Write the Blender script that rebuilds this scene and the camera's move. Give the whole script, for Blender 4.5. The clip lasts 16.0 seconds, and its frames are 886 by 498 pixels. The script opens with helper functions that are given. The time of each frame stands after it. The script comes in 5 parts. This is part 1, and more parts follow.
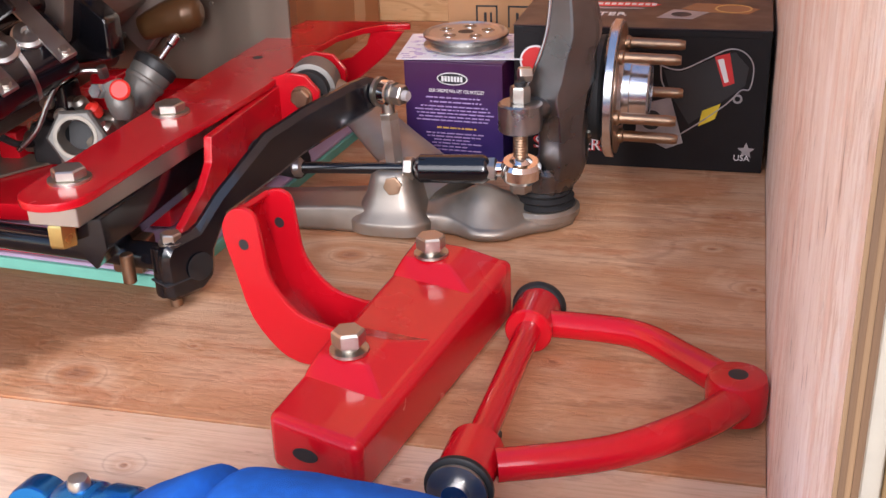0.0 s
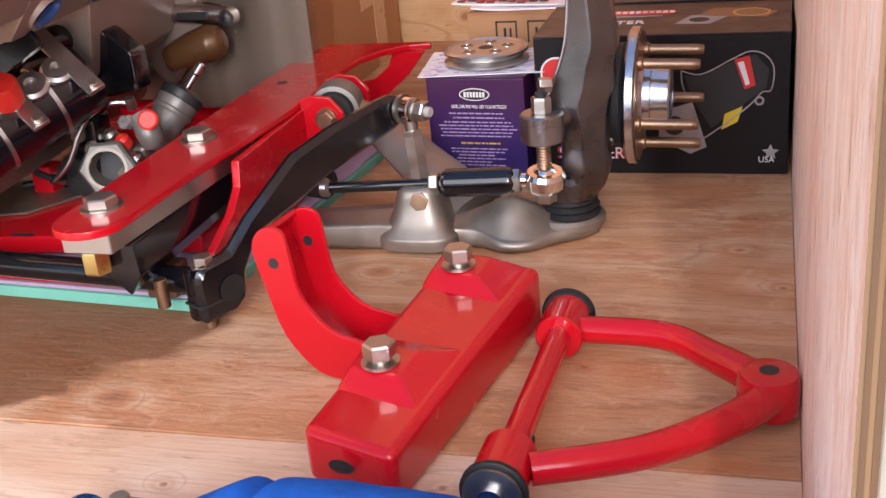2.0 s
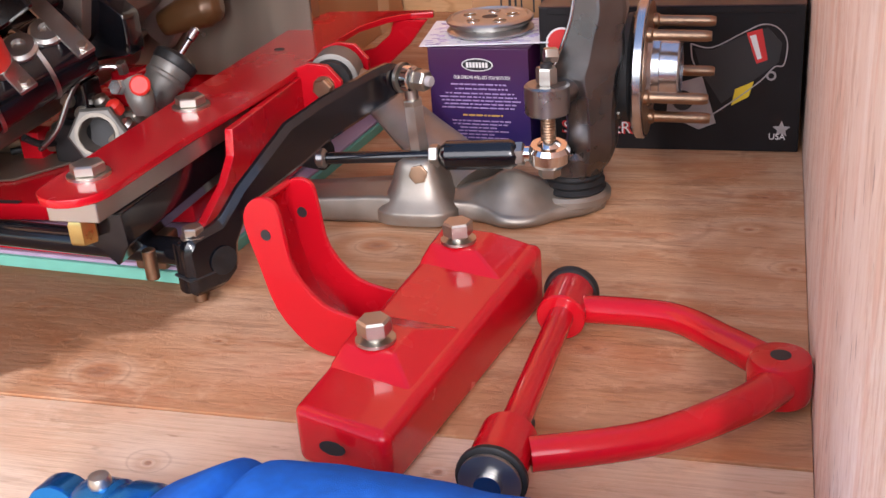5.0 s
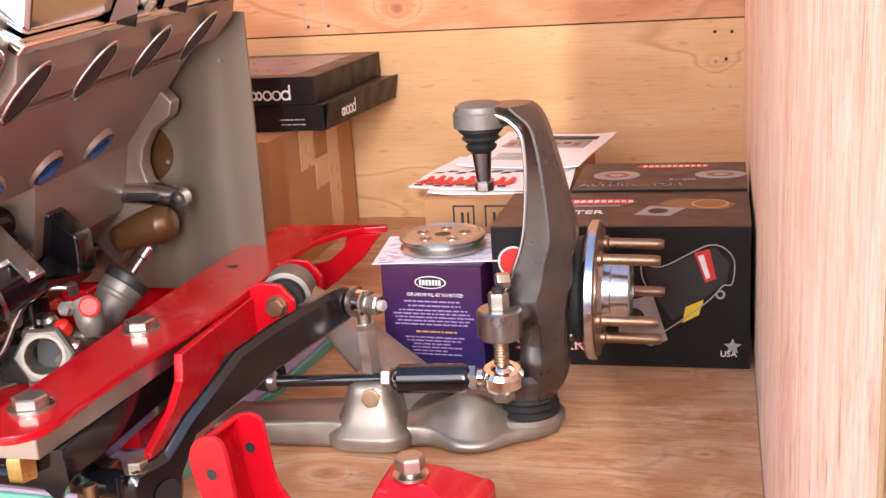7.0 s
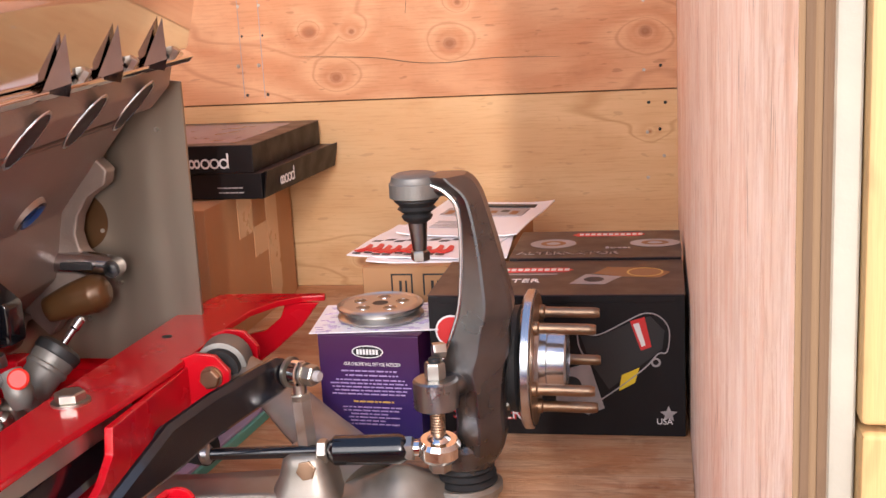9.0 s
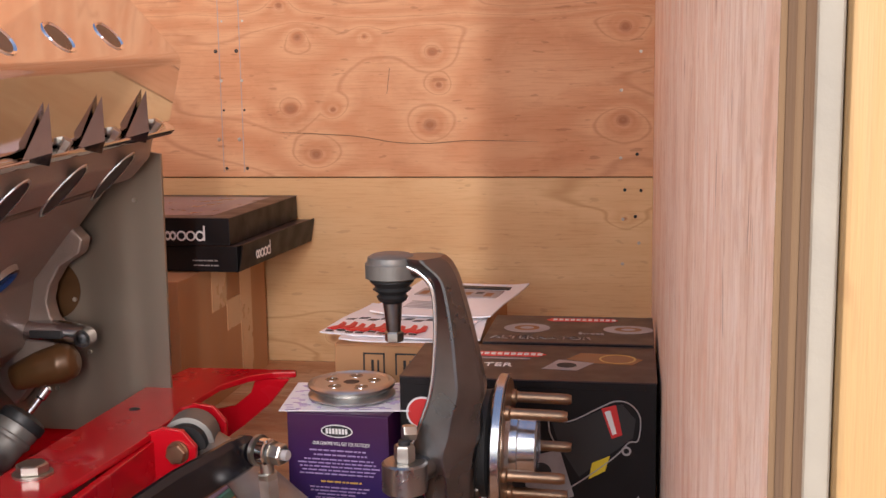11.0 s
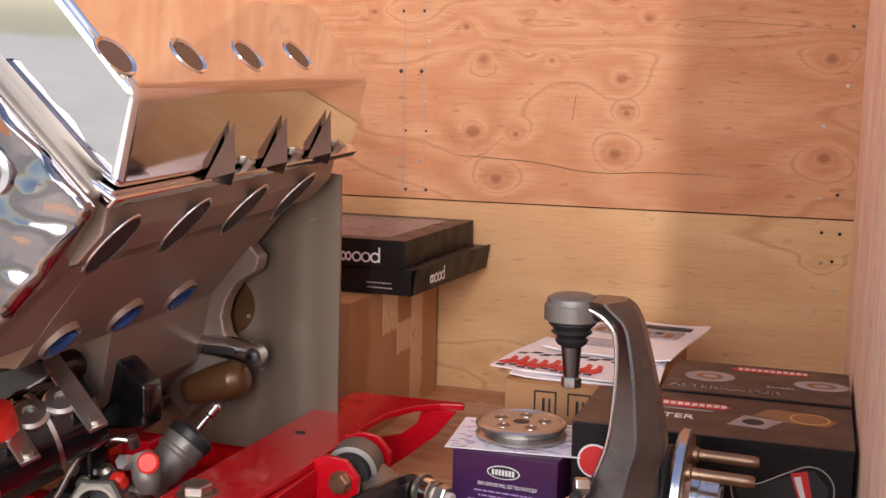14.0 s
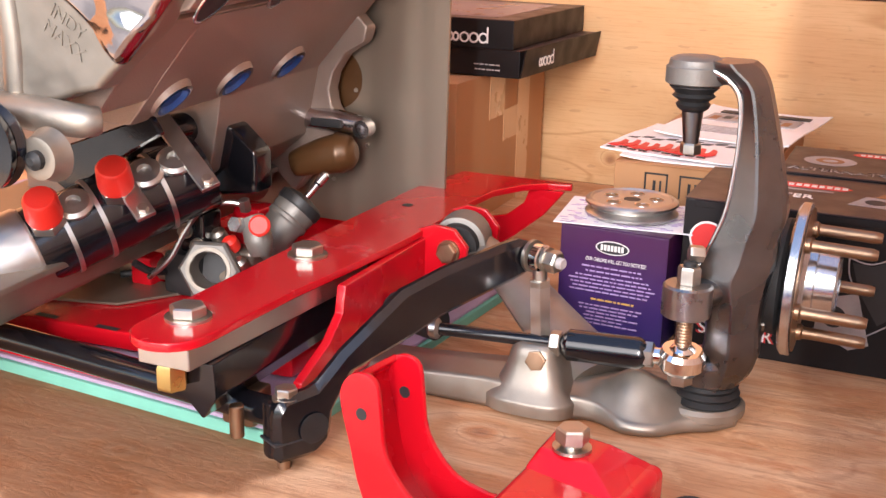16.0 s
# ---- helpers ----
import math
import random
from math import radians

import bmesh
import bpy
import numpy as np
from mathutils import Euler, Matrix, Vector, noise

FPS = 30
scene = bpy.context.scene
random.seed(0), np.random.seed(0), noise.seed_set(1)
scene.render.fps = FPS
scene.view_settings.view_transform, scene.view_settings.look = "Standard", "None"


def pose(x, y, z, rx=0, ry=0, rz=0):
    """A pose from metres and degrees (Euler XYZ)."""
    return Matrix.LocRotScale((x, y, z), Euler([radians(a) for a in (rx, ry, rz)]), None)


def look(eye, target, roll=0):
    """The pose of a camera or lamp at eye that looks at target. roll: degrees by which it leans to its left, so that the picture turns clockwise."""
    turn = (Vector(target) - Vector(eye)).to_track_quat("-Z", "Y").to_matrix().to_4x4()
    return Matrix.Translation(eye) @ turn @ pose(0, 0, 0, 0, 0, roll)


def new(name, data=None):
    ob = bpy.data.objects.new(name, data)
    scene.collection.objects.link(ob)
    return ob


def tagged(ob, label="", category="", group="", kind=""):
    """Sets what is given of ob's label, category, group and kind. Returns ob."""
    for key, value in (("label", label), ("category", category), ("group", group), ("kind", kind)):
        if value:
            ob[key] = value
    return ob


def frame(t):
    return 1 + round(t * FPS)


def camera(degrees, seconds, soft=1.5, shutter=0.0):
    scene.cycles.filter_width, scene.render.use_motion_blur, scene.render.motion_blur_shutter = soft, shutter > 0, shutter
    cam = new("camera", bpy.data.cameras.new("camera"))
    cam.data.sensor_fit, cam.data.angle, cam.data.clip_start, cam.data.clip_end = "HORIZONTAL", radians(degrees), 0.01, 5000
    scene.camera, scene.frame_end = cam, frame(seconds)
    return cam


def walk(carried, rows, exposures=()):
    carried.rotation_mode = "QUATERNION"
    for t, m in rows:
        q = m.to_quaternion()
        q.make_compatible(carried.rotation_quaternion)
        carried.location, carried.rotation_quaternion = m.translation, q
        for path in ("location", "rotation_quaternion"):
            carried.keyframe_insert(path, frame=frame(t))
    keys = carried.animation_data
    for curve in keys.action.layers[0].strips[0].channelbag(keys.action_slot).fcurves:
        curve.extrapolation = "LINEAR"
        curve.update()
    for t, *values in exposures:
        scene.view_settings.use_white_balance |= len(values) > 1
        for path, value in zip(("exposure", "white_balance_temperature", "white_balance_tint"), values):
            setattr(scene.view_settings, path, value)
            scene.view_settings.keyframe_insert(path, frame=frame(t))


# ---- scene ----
cam = camera(42.7, 16.0)
PATH = [
    (0, (-0.044, -1.787, 0.526), (-0.525, -0.031, -0.301), -2.2),
    (0.5, (-0.042, -1.799, 0.523), (-0.562, -0.042, -0.281), -4.2),
    (1, (-0.038, -1.801, 0.523), (-0.59, -0.049, -0.268), -4.8),
    (1.5, (-0.037, -1.803, 0.52), (-0.594, -0.05, -0.264), -4.5),
    (2, (-0.034, -1.799, 0.519), (-0.576, -0.041, -0.266), -5.4),
    (2.5, (-0.035, -1.792, 0.513), (-0.598, -0.043, -0.277), -6.2),
    (3, (-0.045, -1.772, 0.498), (-0.615, -0.042, -0.327), -6.1),
    (5.3, (-0.045, -1.764, 0.504), (-0.579, -0.02, -0.317), -4.1),
    (5.5, (-0.048, -1.763, 0.507), (-0.582, -0.012, -0.298), -3.8),
    (6, (-0.056, -1.751, 0.524), (-0.604, 0.042, -0.171), -3.3),
    (6.5, (-0.05, -1.744, 0.541), (-0.566, 0.101, -0.035), -3.7),
    (7, (-0.044, -1.739, 0.544), (-0.517, 0.13, 0.011), -3.7),
    (7.5, (-0.043, -1.742, 0.543), (-0.5, 0.13, 0.009), -3.7),
    (8, (-0.041, -1.741, 0.544), (-0.486, 0.142, 0.035), -3.2),
    (8.5, (-0.037, -1.737, 0.547), (-0.463, 0.161, 0.083), -3.3),
    (9, (-0.036, -1.737, 0.549), (-0.411, 0.18, 0.121), -3.1),
    (9.5, (-0.036, -1.736, 0.553), (-0.375, 0.195, 0.161), -2.3),
    (10, (-0.034, -1.739, 0.554), (-0.339, 0.211, 0.229), 0.8),
    (10.2, (-0.034, -1.742, 0.555), (-0.357, 0.204, 0.229), -0.8),
    (12.3, (-0.045, -1.731, 0.55), (-0.377, 0.228, 0.324), -0.7),
    (12.5, (-0.043, -1.731, 0.548), (-0.373, 0.229, 0.325), -0.7),
    (13, (-0.055, -1.719, 0.56), (-0.426, 0.236, 0.362), -0.6),
    (13.5, (-0.067, -1.697, 0.573), (-0.575, 0.228, 0.385), 0.2),
    (14, (-0.064, -1.68, 0.565), (-0.684, 0.203, 0.301), 1.2),
    (14.5, (-0.079, -1.674, 0.526), (-0.777, 0.142, 0.061), 1.3),
    (15, (-0.084, -1.676, 0.505), (-0.837, 0.092, -0.05), 0.9),
    (15.5, (-0.084, -1.672, 0.505), (-0.836, 0.091, -0.065), 1.5),
    (16, (-0.084, -1.672, 0.503), (-0.83, 0.091, -0.075), 1.4),
]
EXPOSURES = [(t, 0.86 + e, 6500 if t < 6 else 6900, 14) for t, e in [(0, 0.0), (5.5, -0.02), (6.0, 0.1), (7.0, 0.50), (8.0, 0.40), (9.0, 0.16), (9.5, 0.12), (10.0, -0.20), (12.5, -0.48), (13.5, -0.55), (14.0, -0.32), (14.5, -0.08), (15.0, 0.3), (16.0, 0.5)]]
walk(cam, [(t, look(eye, target, roll)) for t, eye, target, roll in PATH],
     exposures=EXPOSURES)

# ---- light ----
world = bpy.data.worlds.new("daylight")
scene.world = world
world.use_nodes = True
wn = world.node_tree.nodes
sky = wn.new("ShaderNodeTexSky")
sky.sky_type = "NISHITA"
sky.sun_disc = False
sky.sun_elevation = radians(49)
sky.sun_rotation = radians(103)
world.node_tree.links.new(sky.outputs[0], wn["Background"].inputs[0])
wn["Background"].inputs[1].default_value = 0.15

sun_data = bpy.data.lights.new("sun", "SUN")
sun_data.energy = 3.0
sun_data.angle = radians(0.5)
sun_data.color = (1.0, 0.95, 0.87)
sun = new("sun", sun_data)
sun.matrix_world = look((5.0, -1.2, 6.0), (0.0, 0.0, 0.0))

# added fill lamp outside the crate, standing in for daylight from the front
front_fill = bpy.data.lights.new("front_fill", "AREA")
front_fill.shape = "RECTANGLE"
front_fill.size, front_fill.size_y = 4.6, 2.6
front_fill.energy = 95
front_fill.color = (1.0, 0.96, 0.95)
front_lamp = new("front_fill", front_fill)
front_lamp.matrix_world = look((-0.4, -4.6, 2.1), (-0.5, -0.2, 0.3))

# added strip lamp, with no known source, to the side of the open front; the side wall's edge shades the right of the
# back wall from it
strip_data = bpy.data.lights.new("key_strip", "AREA")
strip_data.shape = "RECTANGLE"
strip_data.size, strip_data.size_y = 0.10, 2.4
strip_data.energy = 80
strip_data.color = (1.0, 0.95, 0.95)
strip_lamp = new("key_strip", strip_data)
strip_lamp.matrix_world = look((0.62, -5.0, 1.7), (-0.5, -0.2, 0.4))

scene.view_settings.exposure = 0.0


# ---- materials ----
def mat(name, color, rough=0.5, metal=0.0, vary=0.12, scale=30.0, bump=0.0, bscale=200.0, coat=0.0, spec=0.5, stretch=(1, 1, 1)):
    """Plain painted or metal surface: two scales of tone, fine relief, worn gloss."""
    m = bpy.data.materials.new(name)
    m.use_nodes = True
    n, l = m.node_tree.nodes, m.node_tree.links
    b = n["Principled BSDF"]
    co = n.new("ShaderNodeTexCoord")
    mp = n.new("ShaderNodeMapping")
    mp.inputs["Scale"].default_value = stretch
    l.new(co.outputs["Object"], mp.inputs[0])
    n1 = n.new("ShaderNodeTexNoise")
    n1.inputs["Scale"].default_value = scale
    n1.inputs["Detail"].default_value = 6
    n2 = n.new("ShaderNodeTexNoise")
    n2.inputs["Scale"].default_value = scale * 0.17
    l.new(mp.outputs[0], n1.inputs[0])
    l.new(mp.outputs[0], n2.inputs[0])
    add = n.new("ShaderNodeMath")
    add.operation = "ADD"
    l.new(n1.outputs[0], add.inputs[0])
    l.new(n2.outputs[0], add.inputs[1])
    r = n.new("ShaderNodeMapRange")
    r.inputs[1].default_value, r.inputs[2].default_value = 0.6, 1.4
    r.inputs[3].default_value, r.inputs[4].default_value = 1 - vary, 1 + vary
    l.new(add.outputs[0], r.inputs[0])
    mul = n.new("ShaderNodeVectorMath")
    mul.operation = "SCALE"
    mul.inputs[0].default_value = color
    l.new(r.outputs[0], mul.inputs["Scale"])
    l.new(mul.outputs[0], b.inputs["Base Color"])
    rr = n.new("ShaderNodeMapRange")
    rr.inputs[1].default_value, rr.inputs[2].default_value = 0.3, 0.7
    rr.inputs[3].default_value, rr.inputs[4].default_value = rough * 0.8, min(1, rough * 1.25)
    l.new(n1.outputs[0], rr.inputs[0])
    l.new(rr.outputs[0], b.inputs["Roughness"])
    b.inputs["Metallic"].default_value = metal
    b.inputs["Coat Weight"].default_value = coat
    b.inputs["Coat Roughness"].default_value = 0.05
    b.inputs["Specular IOR Level"].default_value = spec
    if bump:
        nb = n.new("ShaderNodeTexNoise")
        nb.inputs["Scale"].default_value = bscale
        nb.inputs["Detail"].default_value = 4
        l.new(mp.outputs[0], nb.inputs[0])
        bp = n.new("ShaderNodeBump")
        bp.inputs["Strength"].default_value = bump
        bp.inputs["Distance"].default_value = 0.002
        l.new(nb.outputs[0], bp.inputs["Height"])
        l.new(bp.outputs[0], b.inputs["Normal"])
    return m


def plywood(name, pale, mid, dark, face="xz", grain=0, knots=(), knot_dark=(0.20, 0.065, 0.028), streak=0.5, stains=(), stain=(0.16, 0.06, 0.022), rough=0.6, fleck=0.55, swirl=9.0, rings=0.55, blotch=0.0, fibres=0.45, torn=0.0):
    """Rotary-cut veneer in the plane named by face, grain along its first (0) or second (1) axis; knots and stains are (a, b, radius) in metres."""
    m = bpy.data.materials.new(name)
    m.use_nodes = True
    n, l = m.node_tree.nodes, m.node_tree.links
    b = n["Principled BSDF"]

    def math_(op, a, c=None, clamp=False):
        k = n.new("ShaderNodeMath")
        k.operation = op
        k.use_clamp = clamp
        for i, v in enumerate((a, c)):
            if v is None:
                continue
            if isinstance(v, (int, float)):
                k.inputs[i].default_value = v
            else:
                l.new(v, k.inputs[i])
        return k.outputs[0]

    def mixc(fac, a, c):
        k = n.new("ShaderNodeMix")
        k.data_type = "RGBA"
        if isinstance(fac, (int, float)):
            k.inputs[0].default_value = fac
        else:
            l.new(fac, k.inputs[0])
        for i, v in ((6, a), (7, c)):
            if isinstance(v, tuple):
                k.inputs[i].default_value = (*v, 1)
            else:
                l.new(v, k.inputs[i])
        return k.outputs[2]

    def noise_(vec, scale, detail=3, rough_=0.5, dist=0.0):
        k = n.new("ShaderNodeTexNoise")
        k.inputs["Scale"].default_value = scale
        k.inputs["Detail"].default_value = detail
        k.inputs["Roughness"].default_value = rough_
        k.inputs["Distortion"].default_value = dist
        l.new(vec, k.inputs[0])
        return k.outputs[0]

    def ramp(v, a, c, lo=0.0, hi=1.0):
        k = n.new("ShaderNodeMapRange")
        k.interpolation_type = "SMOOTHSTEP"
        l.new(v, k.inputs[0])
        k.inputs[1].default_value, k.inputs[2].default_value = a, c
        k.inputs[3].default_value, k.inputs[4].default_value = lo, hi
        return k.outputs[0]

    def joinv(a, c):
        k = n.new("ShaderNodeCombineXYZ")
        l.new(a, k.inputs[0])
        l.new(c, k.inputs[1])
        return k.outputs[0]

    sep = n.new("ShaderNodeSeparateXYZ")
    l.new(n.new("ShaderNodeTexCoord").outputs["Object"], sep.inputs[0])
    pa, pb = sep.outputs["xyz".index(face[0])], sep.outputs["xyz".index(face[1])]
    uv = joinv(pa, pb)
    g, h = (pa, pb) if grain == 0 else (pb, pa)
    long_ = joinv(math_("MULTIPLY", g, 0.13), h)
    fine = joinv(math_("MULTIPLY", g, 0.05), h)

    def spots(places, wobble):
        """Nearest of the given spots: 0 at its middle, 1 at its rim."""
        best = None
        warp = n.new("ShaderNodeVectorMath")
        warp.operation = "MULTIPLY_ADD"
        nz = n.new("ShaderNodeTexNoise")
        nz.inputs["Scale"].default_value = 28
        l.new(uv, nz.inputs[0])
        l.new(nz.outputs["Color"], warp.inputs[0])
        warp.inputs[1].default_value = (wobble, wobble, 0)
        l.new(uv, warp.inputs[2])
        for a_, b_, r_ in places:
            d = n.new("ShaderNodeVectorMath")
            d.operation = "SUBTRACT"
            l.new(warp.outputs[0], d.inputs[0])
            d.inputs[1].default_value = (a_ + wobble / 2, b_ + wobble / 2, 0)
            s = n.new("ShaderNodeVectorMath")
            s.operation = "MULTIPLY"
            l.new(d.outputs[0], s.inputs[0])
            s.inputs[1].default_value = (0.8 / r_, 1 / r_, 0) if grain == 0 else (1 / r_, 0.8 / r_, 0)
            q = n.new("ShaderNodeVectorMath")
            q.operation = "LENGTH"
            l.new(s.outputs[0], q.inputs[0])
            best = q.outputs["Value"] if best is None else math_("MINIMUM", best, q.outputs["Value"])
        return best

    field = math_("MULTIPLY", noise_(long_, 3.4, 3, 0.45, 0.7), swirl)
    if knots:
        kd = spots(knots, 0.006)
        pull = math_("DIVIDE", 3.4, math_("ADD", kd, 1.1))
        field = math_("ADD", field, pull)
    saw = math_("FRACT", field)
    band = ramp(math_("ABSOLUTE", math_("SUBTRACT", saw, 0.5)), 0.02, 0.48)
    line = ramp(math_("ABSOLUTE", math_("SUBTRACT", saw, 0.5)), 0.44, 0.5)
    fibre = noise_(fine, 260, 3, 0.7)
    patch = noise_(long_, 2.2, 3)
    tone = noise_(uv, 9, 4, 0.6)
    col = mixc(band, mid, pale)
    col = mixc(math_("MULTIPLY", ramp(patch, 0.35, 0.68), streak), col, mid)
    col = mixc(math_("MULTIPLY", line, rings), col, dark)
    if blotch:
        wide = joinv(math_("MULTIPLY", g, 0.30), h)
        red = tuple(v * k for v, k in zip(mid, (0.92, 0.72, 0.62)))
        col = mixc(math_("MULTIPLY", ramp(noise_(wide, 13, 7, 0.68, 0.8), 0.50, 0.62), blotch), col, red)
        col = mixc(math_("MULTIPLY", ramp(noise_(wide, 30, 5, 0.7, 0.5), 0.56, 0.64), blotch * 0.6), col, dark)
        col = mixc(math_("MULTIPLY", ramp(noise_(uv, 21, 6, 0.7, 0.4), 0.54, 0.66), blotch * 0.6), col, tuple(min(1, v * 1.12) for v in pale))
    col = mixc(math_("MULTIPLY", ramp(fibre, 0.45, 0.8), fibres), col, dark)
    col = mixc(math_("MULTIPLY", ramp(tone, 0.5, 0.75), 0.25), col, dark)
    knot = None
    if knots:
        ring = ramp(math_("ABSOLUTE", math_("SUBTRACT", math_("FRACT", math_("MULTIPLY", kd, 1.9)), 0.5)), 0.05, 0.5)
        halo = ramp(kd, 0.7, 3.6, 1.0, 0.0)
        col = mixc(math_("MULTIPLY", math_("MULTIPLY", halo, ring), 0.10), col, dark)
        knot = ramp(kd, 0.45, 1.25, 1.0, 0.0)
        col = mixc(math_("MULTIPLY", knot, 0.36), col, tuple(min(1, 2.0 * v) for v in knot_dark))
        col = mixc(math_("MULTIPLY", ramp(kd, 0.20, 0.75, 1.0, 0.0), 0.5), col, knot_dark)
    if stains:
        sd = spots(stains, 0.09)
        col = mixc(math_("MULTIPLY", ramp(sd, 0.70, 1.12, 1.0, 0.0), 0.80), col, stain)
    if fleck:
        short = joinv(math_("MULTIPLY", g, 0.28), h)
        col = mixc(math_("MULTIPLY", ramp(noise_(short, 75, 2, 0.5), 0.66, 0.71), fleck), col, knot_dark)
    if torn:
        tear = ramp(noise_(joinv(math_("MULTIPLY", g, 0.32), h), 85, 7, 0.72, 0.6), 0.44, 0.66)
        rows_ = ramp(noise_(long_, 6, 3, 0.5, 0.5), 0.36, 0.62)
        tear = math_("MULTIPLY", tear, math_("ADD", math_("MULTIPLY", rows_, 0.75), 0.25))
        col = mixc(math_("MULTIPLY", tear, torn), col, tuple(v * k for v, k in zip(mid, (0.76, 0.58, 0.47))))
    l.new(col, b.inputs["Base Color"])
    l.new(ramp(fibre, 0.3, 0.7, rough - 0.08, rough + 0.14), b.inputs["Roughness"])
    b.inputs["Specular IOR Level"].default_value = 0.3
    bp = n.new("ShaderNodeBump")
    bp.inputs["Strength"].default_value = 0.4
    bp.inputs["Distance"].default_value = 0.0012
    hgt = math_("ADD", fibre, math_("MULTIPLY", band, 0.4))
    if torn:
        hgt = math_("SUBTRACT", hgt, math_("MULTIPLY", tear, 1.5))
    if knot is not None:
        hgt = math_("ADD", hgt, math_("MULTIPLY", knot, -0.8))
    l.new(hgt, bp.inputs["Height"])
    l.new(bp.outputs[0], b.inputs["Normal"])
    return m


WALL_KNOTS = ((-0.967, 0.776, 0.017), (-0.898, 0.728, 0.009), (-0.71, 0.70, 0.010), (-0.431, 0.753, 0.015), (-0.367, 0.714, 0.010), (-0.053, 0.645, 0.016), (-0.058, 0.76, 0.014),
              (-0.676, 0.639, 0.012), (-0.413, 0.605, 0.013), (-0.401, 0.544, 0.009), (-0.693, 0.502, 0.018), (-0.609, 0.50, 0.008), (-0.42, 0.469, 0.018), (-0.056, 0.475, 0.017),
              (-0.645, 0.414, 0.017), (-0.538, 0.748, 0.006), (-0.544, 0.637, 0.005), (-0.652, 0.801, 0.013), (-1.12, 0.60, 0.016), (-1.3, 0.72, 0.015))
FLOOR_KNOTS = ((-0.616, -0.998, 0.017), (-0.449, -0.702, 0.014), (-0.012, -0.712, 0.005), (-0.744, -0.889, 0.006), (-0.058, -0.618, 0.004), (-0.042, -0.526, 0.004), (-0.188, -0.894, 0.006), (-0.53, -0.93, 0.003), (-0.68, -0.95, 0.004))
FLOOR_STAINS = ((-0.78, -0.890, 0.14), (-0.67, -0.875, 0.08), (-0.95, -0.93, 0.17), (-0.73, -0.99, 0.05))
PLY_UP = plywood("ply_upper", (0.70, 0.40, 0.22), (0.60, 0.29, 0.145), (0.38, 0.15, 0.065), knots=WALL_KNOTS, streak=0.6, rings=0.42, swirl=13.0, blotch=0.25, fleck=0.35)
PLY_LOW = plywood("ply_lower", (0.72, 0.475, 0.25), (0.65, 0.395, 0.195), (0.46, 0.23, 0.09), knots=((-0.05, 0.29, 0.004), (-0.62, 0.05, 0.012)), streak=0.4, fleck=0.2, swirl=5.0)
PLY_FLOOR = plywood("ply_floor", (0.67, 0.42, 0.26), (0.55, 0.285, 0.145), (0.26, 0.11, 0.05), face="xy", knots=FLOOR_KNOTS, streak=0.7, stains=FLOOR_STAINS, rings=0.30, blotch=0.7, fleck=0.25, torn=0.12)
PLY_FRONT = plywood("ply_floor_front", (0.80, 0.62, 0.46), (0.72, 0.51, 0.35), (0.36, 0.19, 0.1), face="xy", knots=((-0.27, -1.095, 0.004), (-0.50, -1.12, 0.004)), streak=0.5, swirl=6.0, rings=0.25, blotch=0.4, fleck=0.35)
PLY_SIDE = plywood("ply_side", (0.93, 0.79, 0.68), (0.88, 0.70, 0.57), (0.52, 0.29, 0.16), face="yz", grain=1, knots=((-1.187, 0.591, 0.010), (-0.861, 0.561, 0.008)), streak=0.5, rough=0.7, fleck=0.5, rings=0.05, blotch=0.55, fibres=0.08, torn=0.85)
PLY_EDGE = mat("ply_edge", (0.11, 0.058, 0.028), 0.8, vary=0.5, scale=140, bump=0.5, bscale=400, stretch=(1, 1, 0.02))
PRIMED = mat("primed_board", (0.33, 0.295, 0.24), 0.7, vary=0.2, scale=40, bump=0.2)
PINE = plywood("pine", (0.46, 0.29, 0.135), (0.41, 0.245, 0.10), (0.5, 0.27, 0.11), grain=1, fleck=0.2)
SOIL = mat("ground_concrete", (0.42, 0.4, 0.37), 0.9, vary=0.2, scale=6, bump=0.3, bscale=60)
RED = mat("red_paint", (0.50, 0.005, 0.013), 0.24, vary=0.05, scale=14, bump=0.006, bscale=40, coat=0.65, spec=0.2)
BLACK = mat("black_paint", (0.005, 0.005, 0.007), 0.15, vary=0.3, scale=30, bump=0.006, bscale=60, coat=0.3)
RUBBER = mat("rubber", (0.012, 0.012, 0.013), 0.55, vary=0.3, scale=60, bump=0.1)
ALLOY = mat("cast_alloy", (0.31, 0.275, 0.235), 0.44, metal=0.8, vary=0.25, scale=34, bump=0.10, bscale=600)
BLOCK = mat("cast_block", (0.32, 0.25, 0.215), 0.42, metal=0.55, vary=0.2, scale=26, bump=0.3, bscale=420)
SHEET = mat("steel_sheet", (0.30, 0.25, 0.20), 0.45, metal=0.85, vary=0.08, scale=20, bump=0.04, bscale=300, stretch=(1, 1, 0.1))
# copy of the chrome, with dim reflections put into a darker colour
SHADED_CHROME = mat("shaded_chrome", (0.34, 0.31, 0.32), 0.10, metal=1.0, vary=0.2, scale=30, bump=0.1, bscale=60)
FORGED = mat("forged_steel", (0.19, 0.185, 0.185), 0.29, metal=1.0, vary=0.3, scale=24, bump=0.08, bscale=160)
MACHINED = mat("machined_steel", (0.60, 0.61, 0.64), 0.22, metal=1.0, vary=0.1, scale=50, bump=0.04, bscale=300)
STEEL = mat("turned_steel", (0.36, 0.355, 0.35), 0.3, metal=1.0, vary=0.12, scale=40, bump=0.04, bscale=300)
ZINC = mat("zinc", (0.50, 0.47, 0.42), 0.36, metal=1.0, vary=0.12, scale=70, bump=0.06, bscale=300)
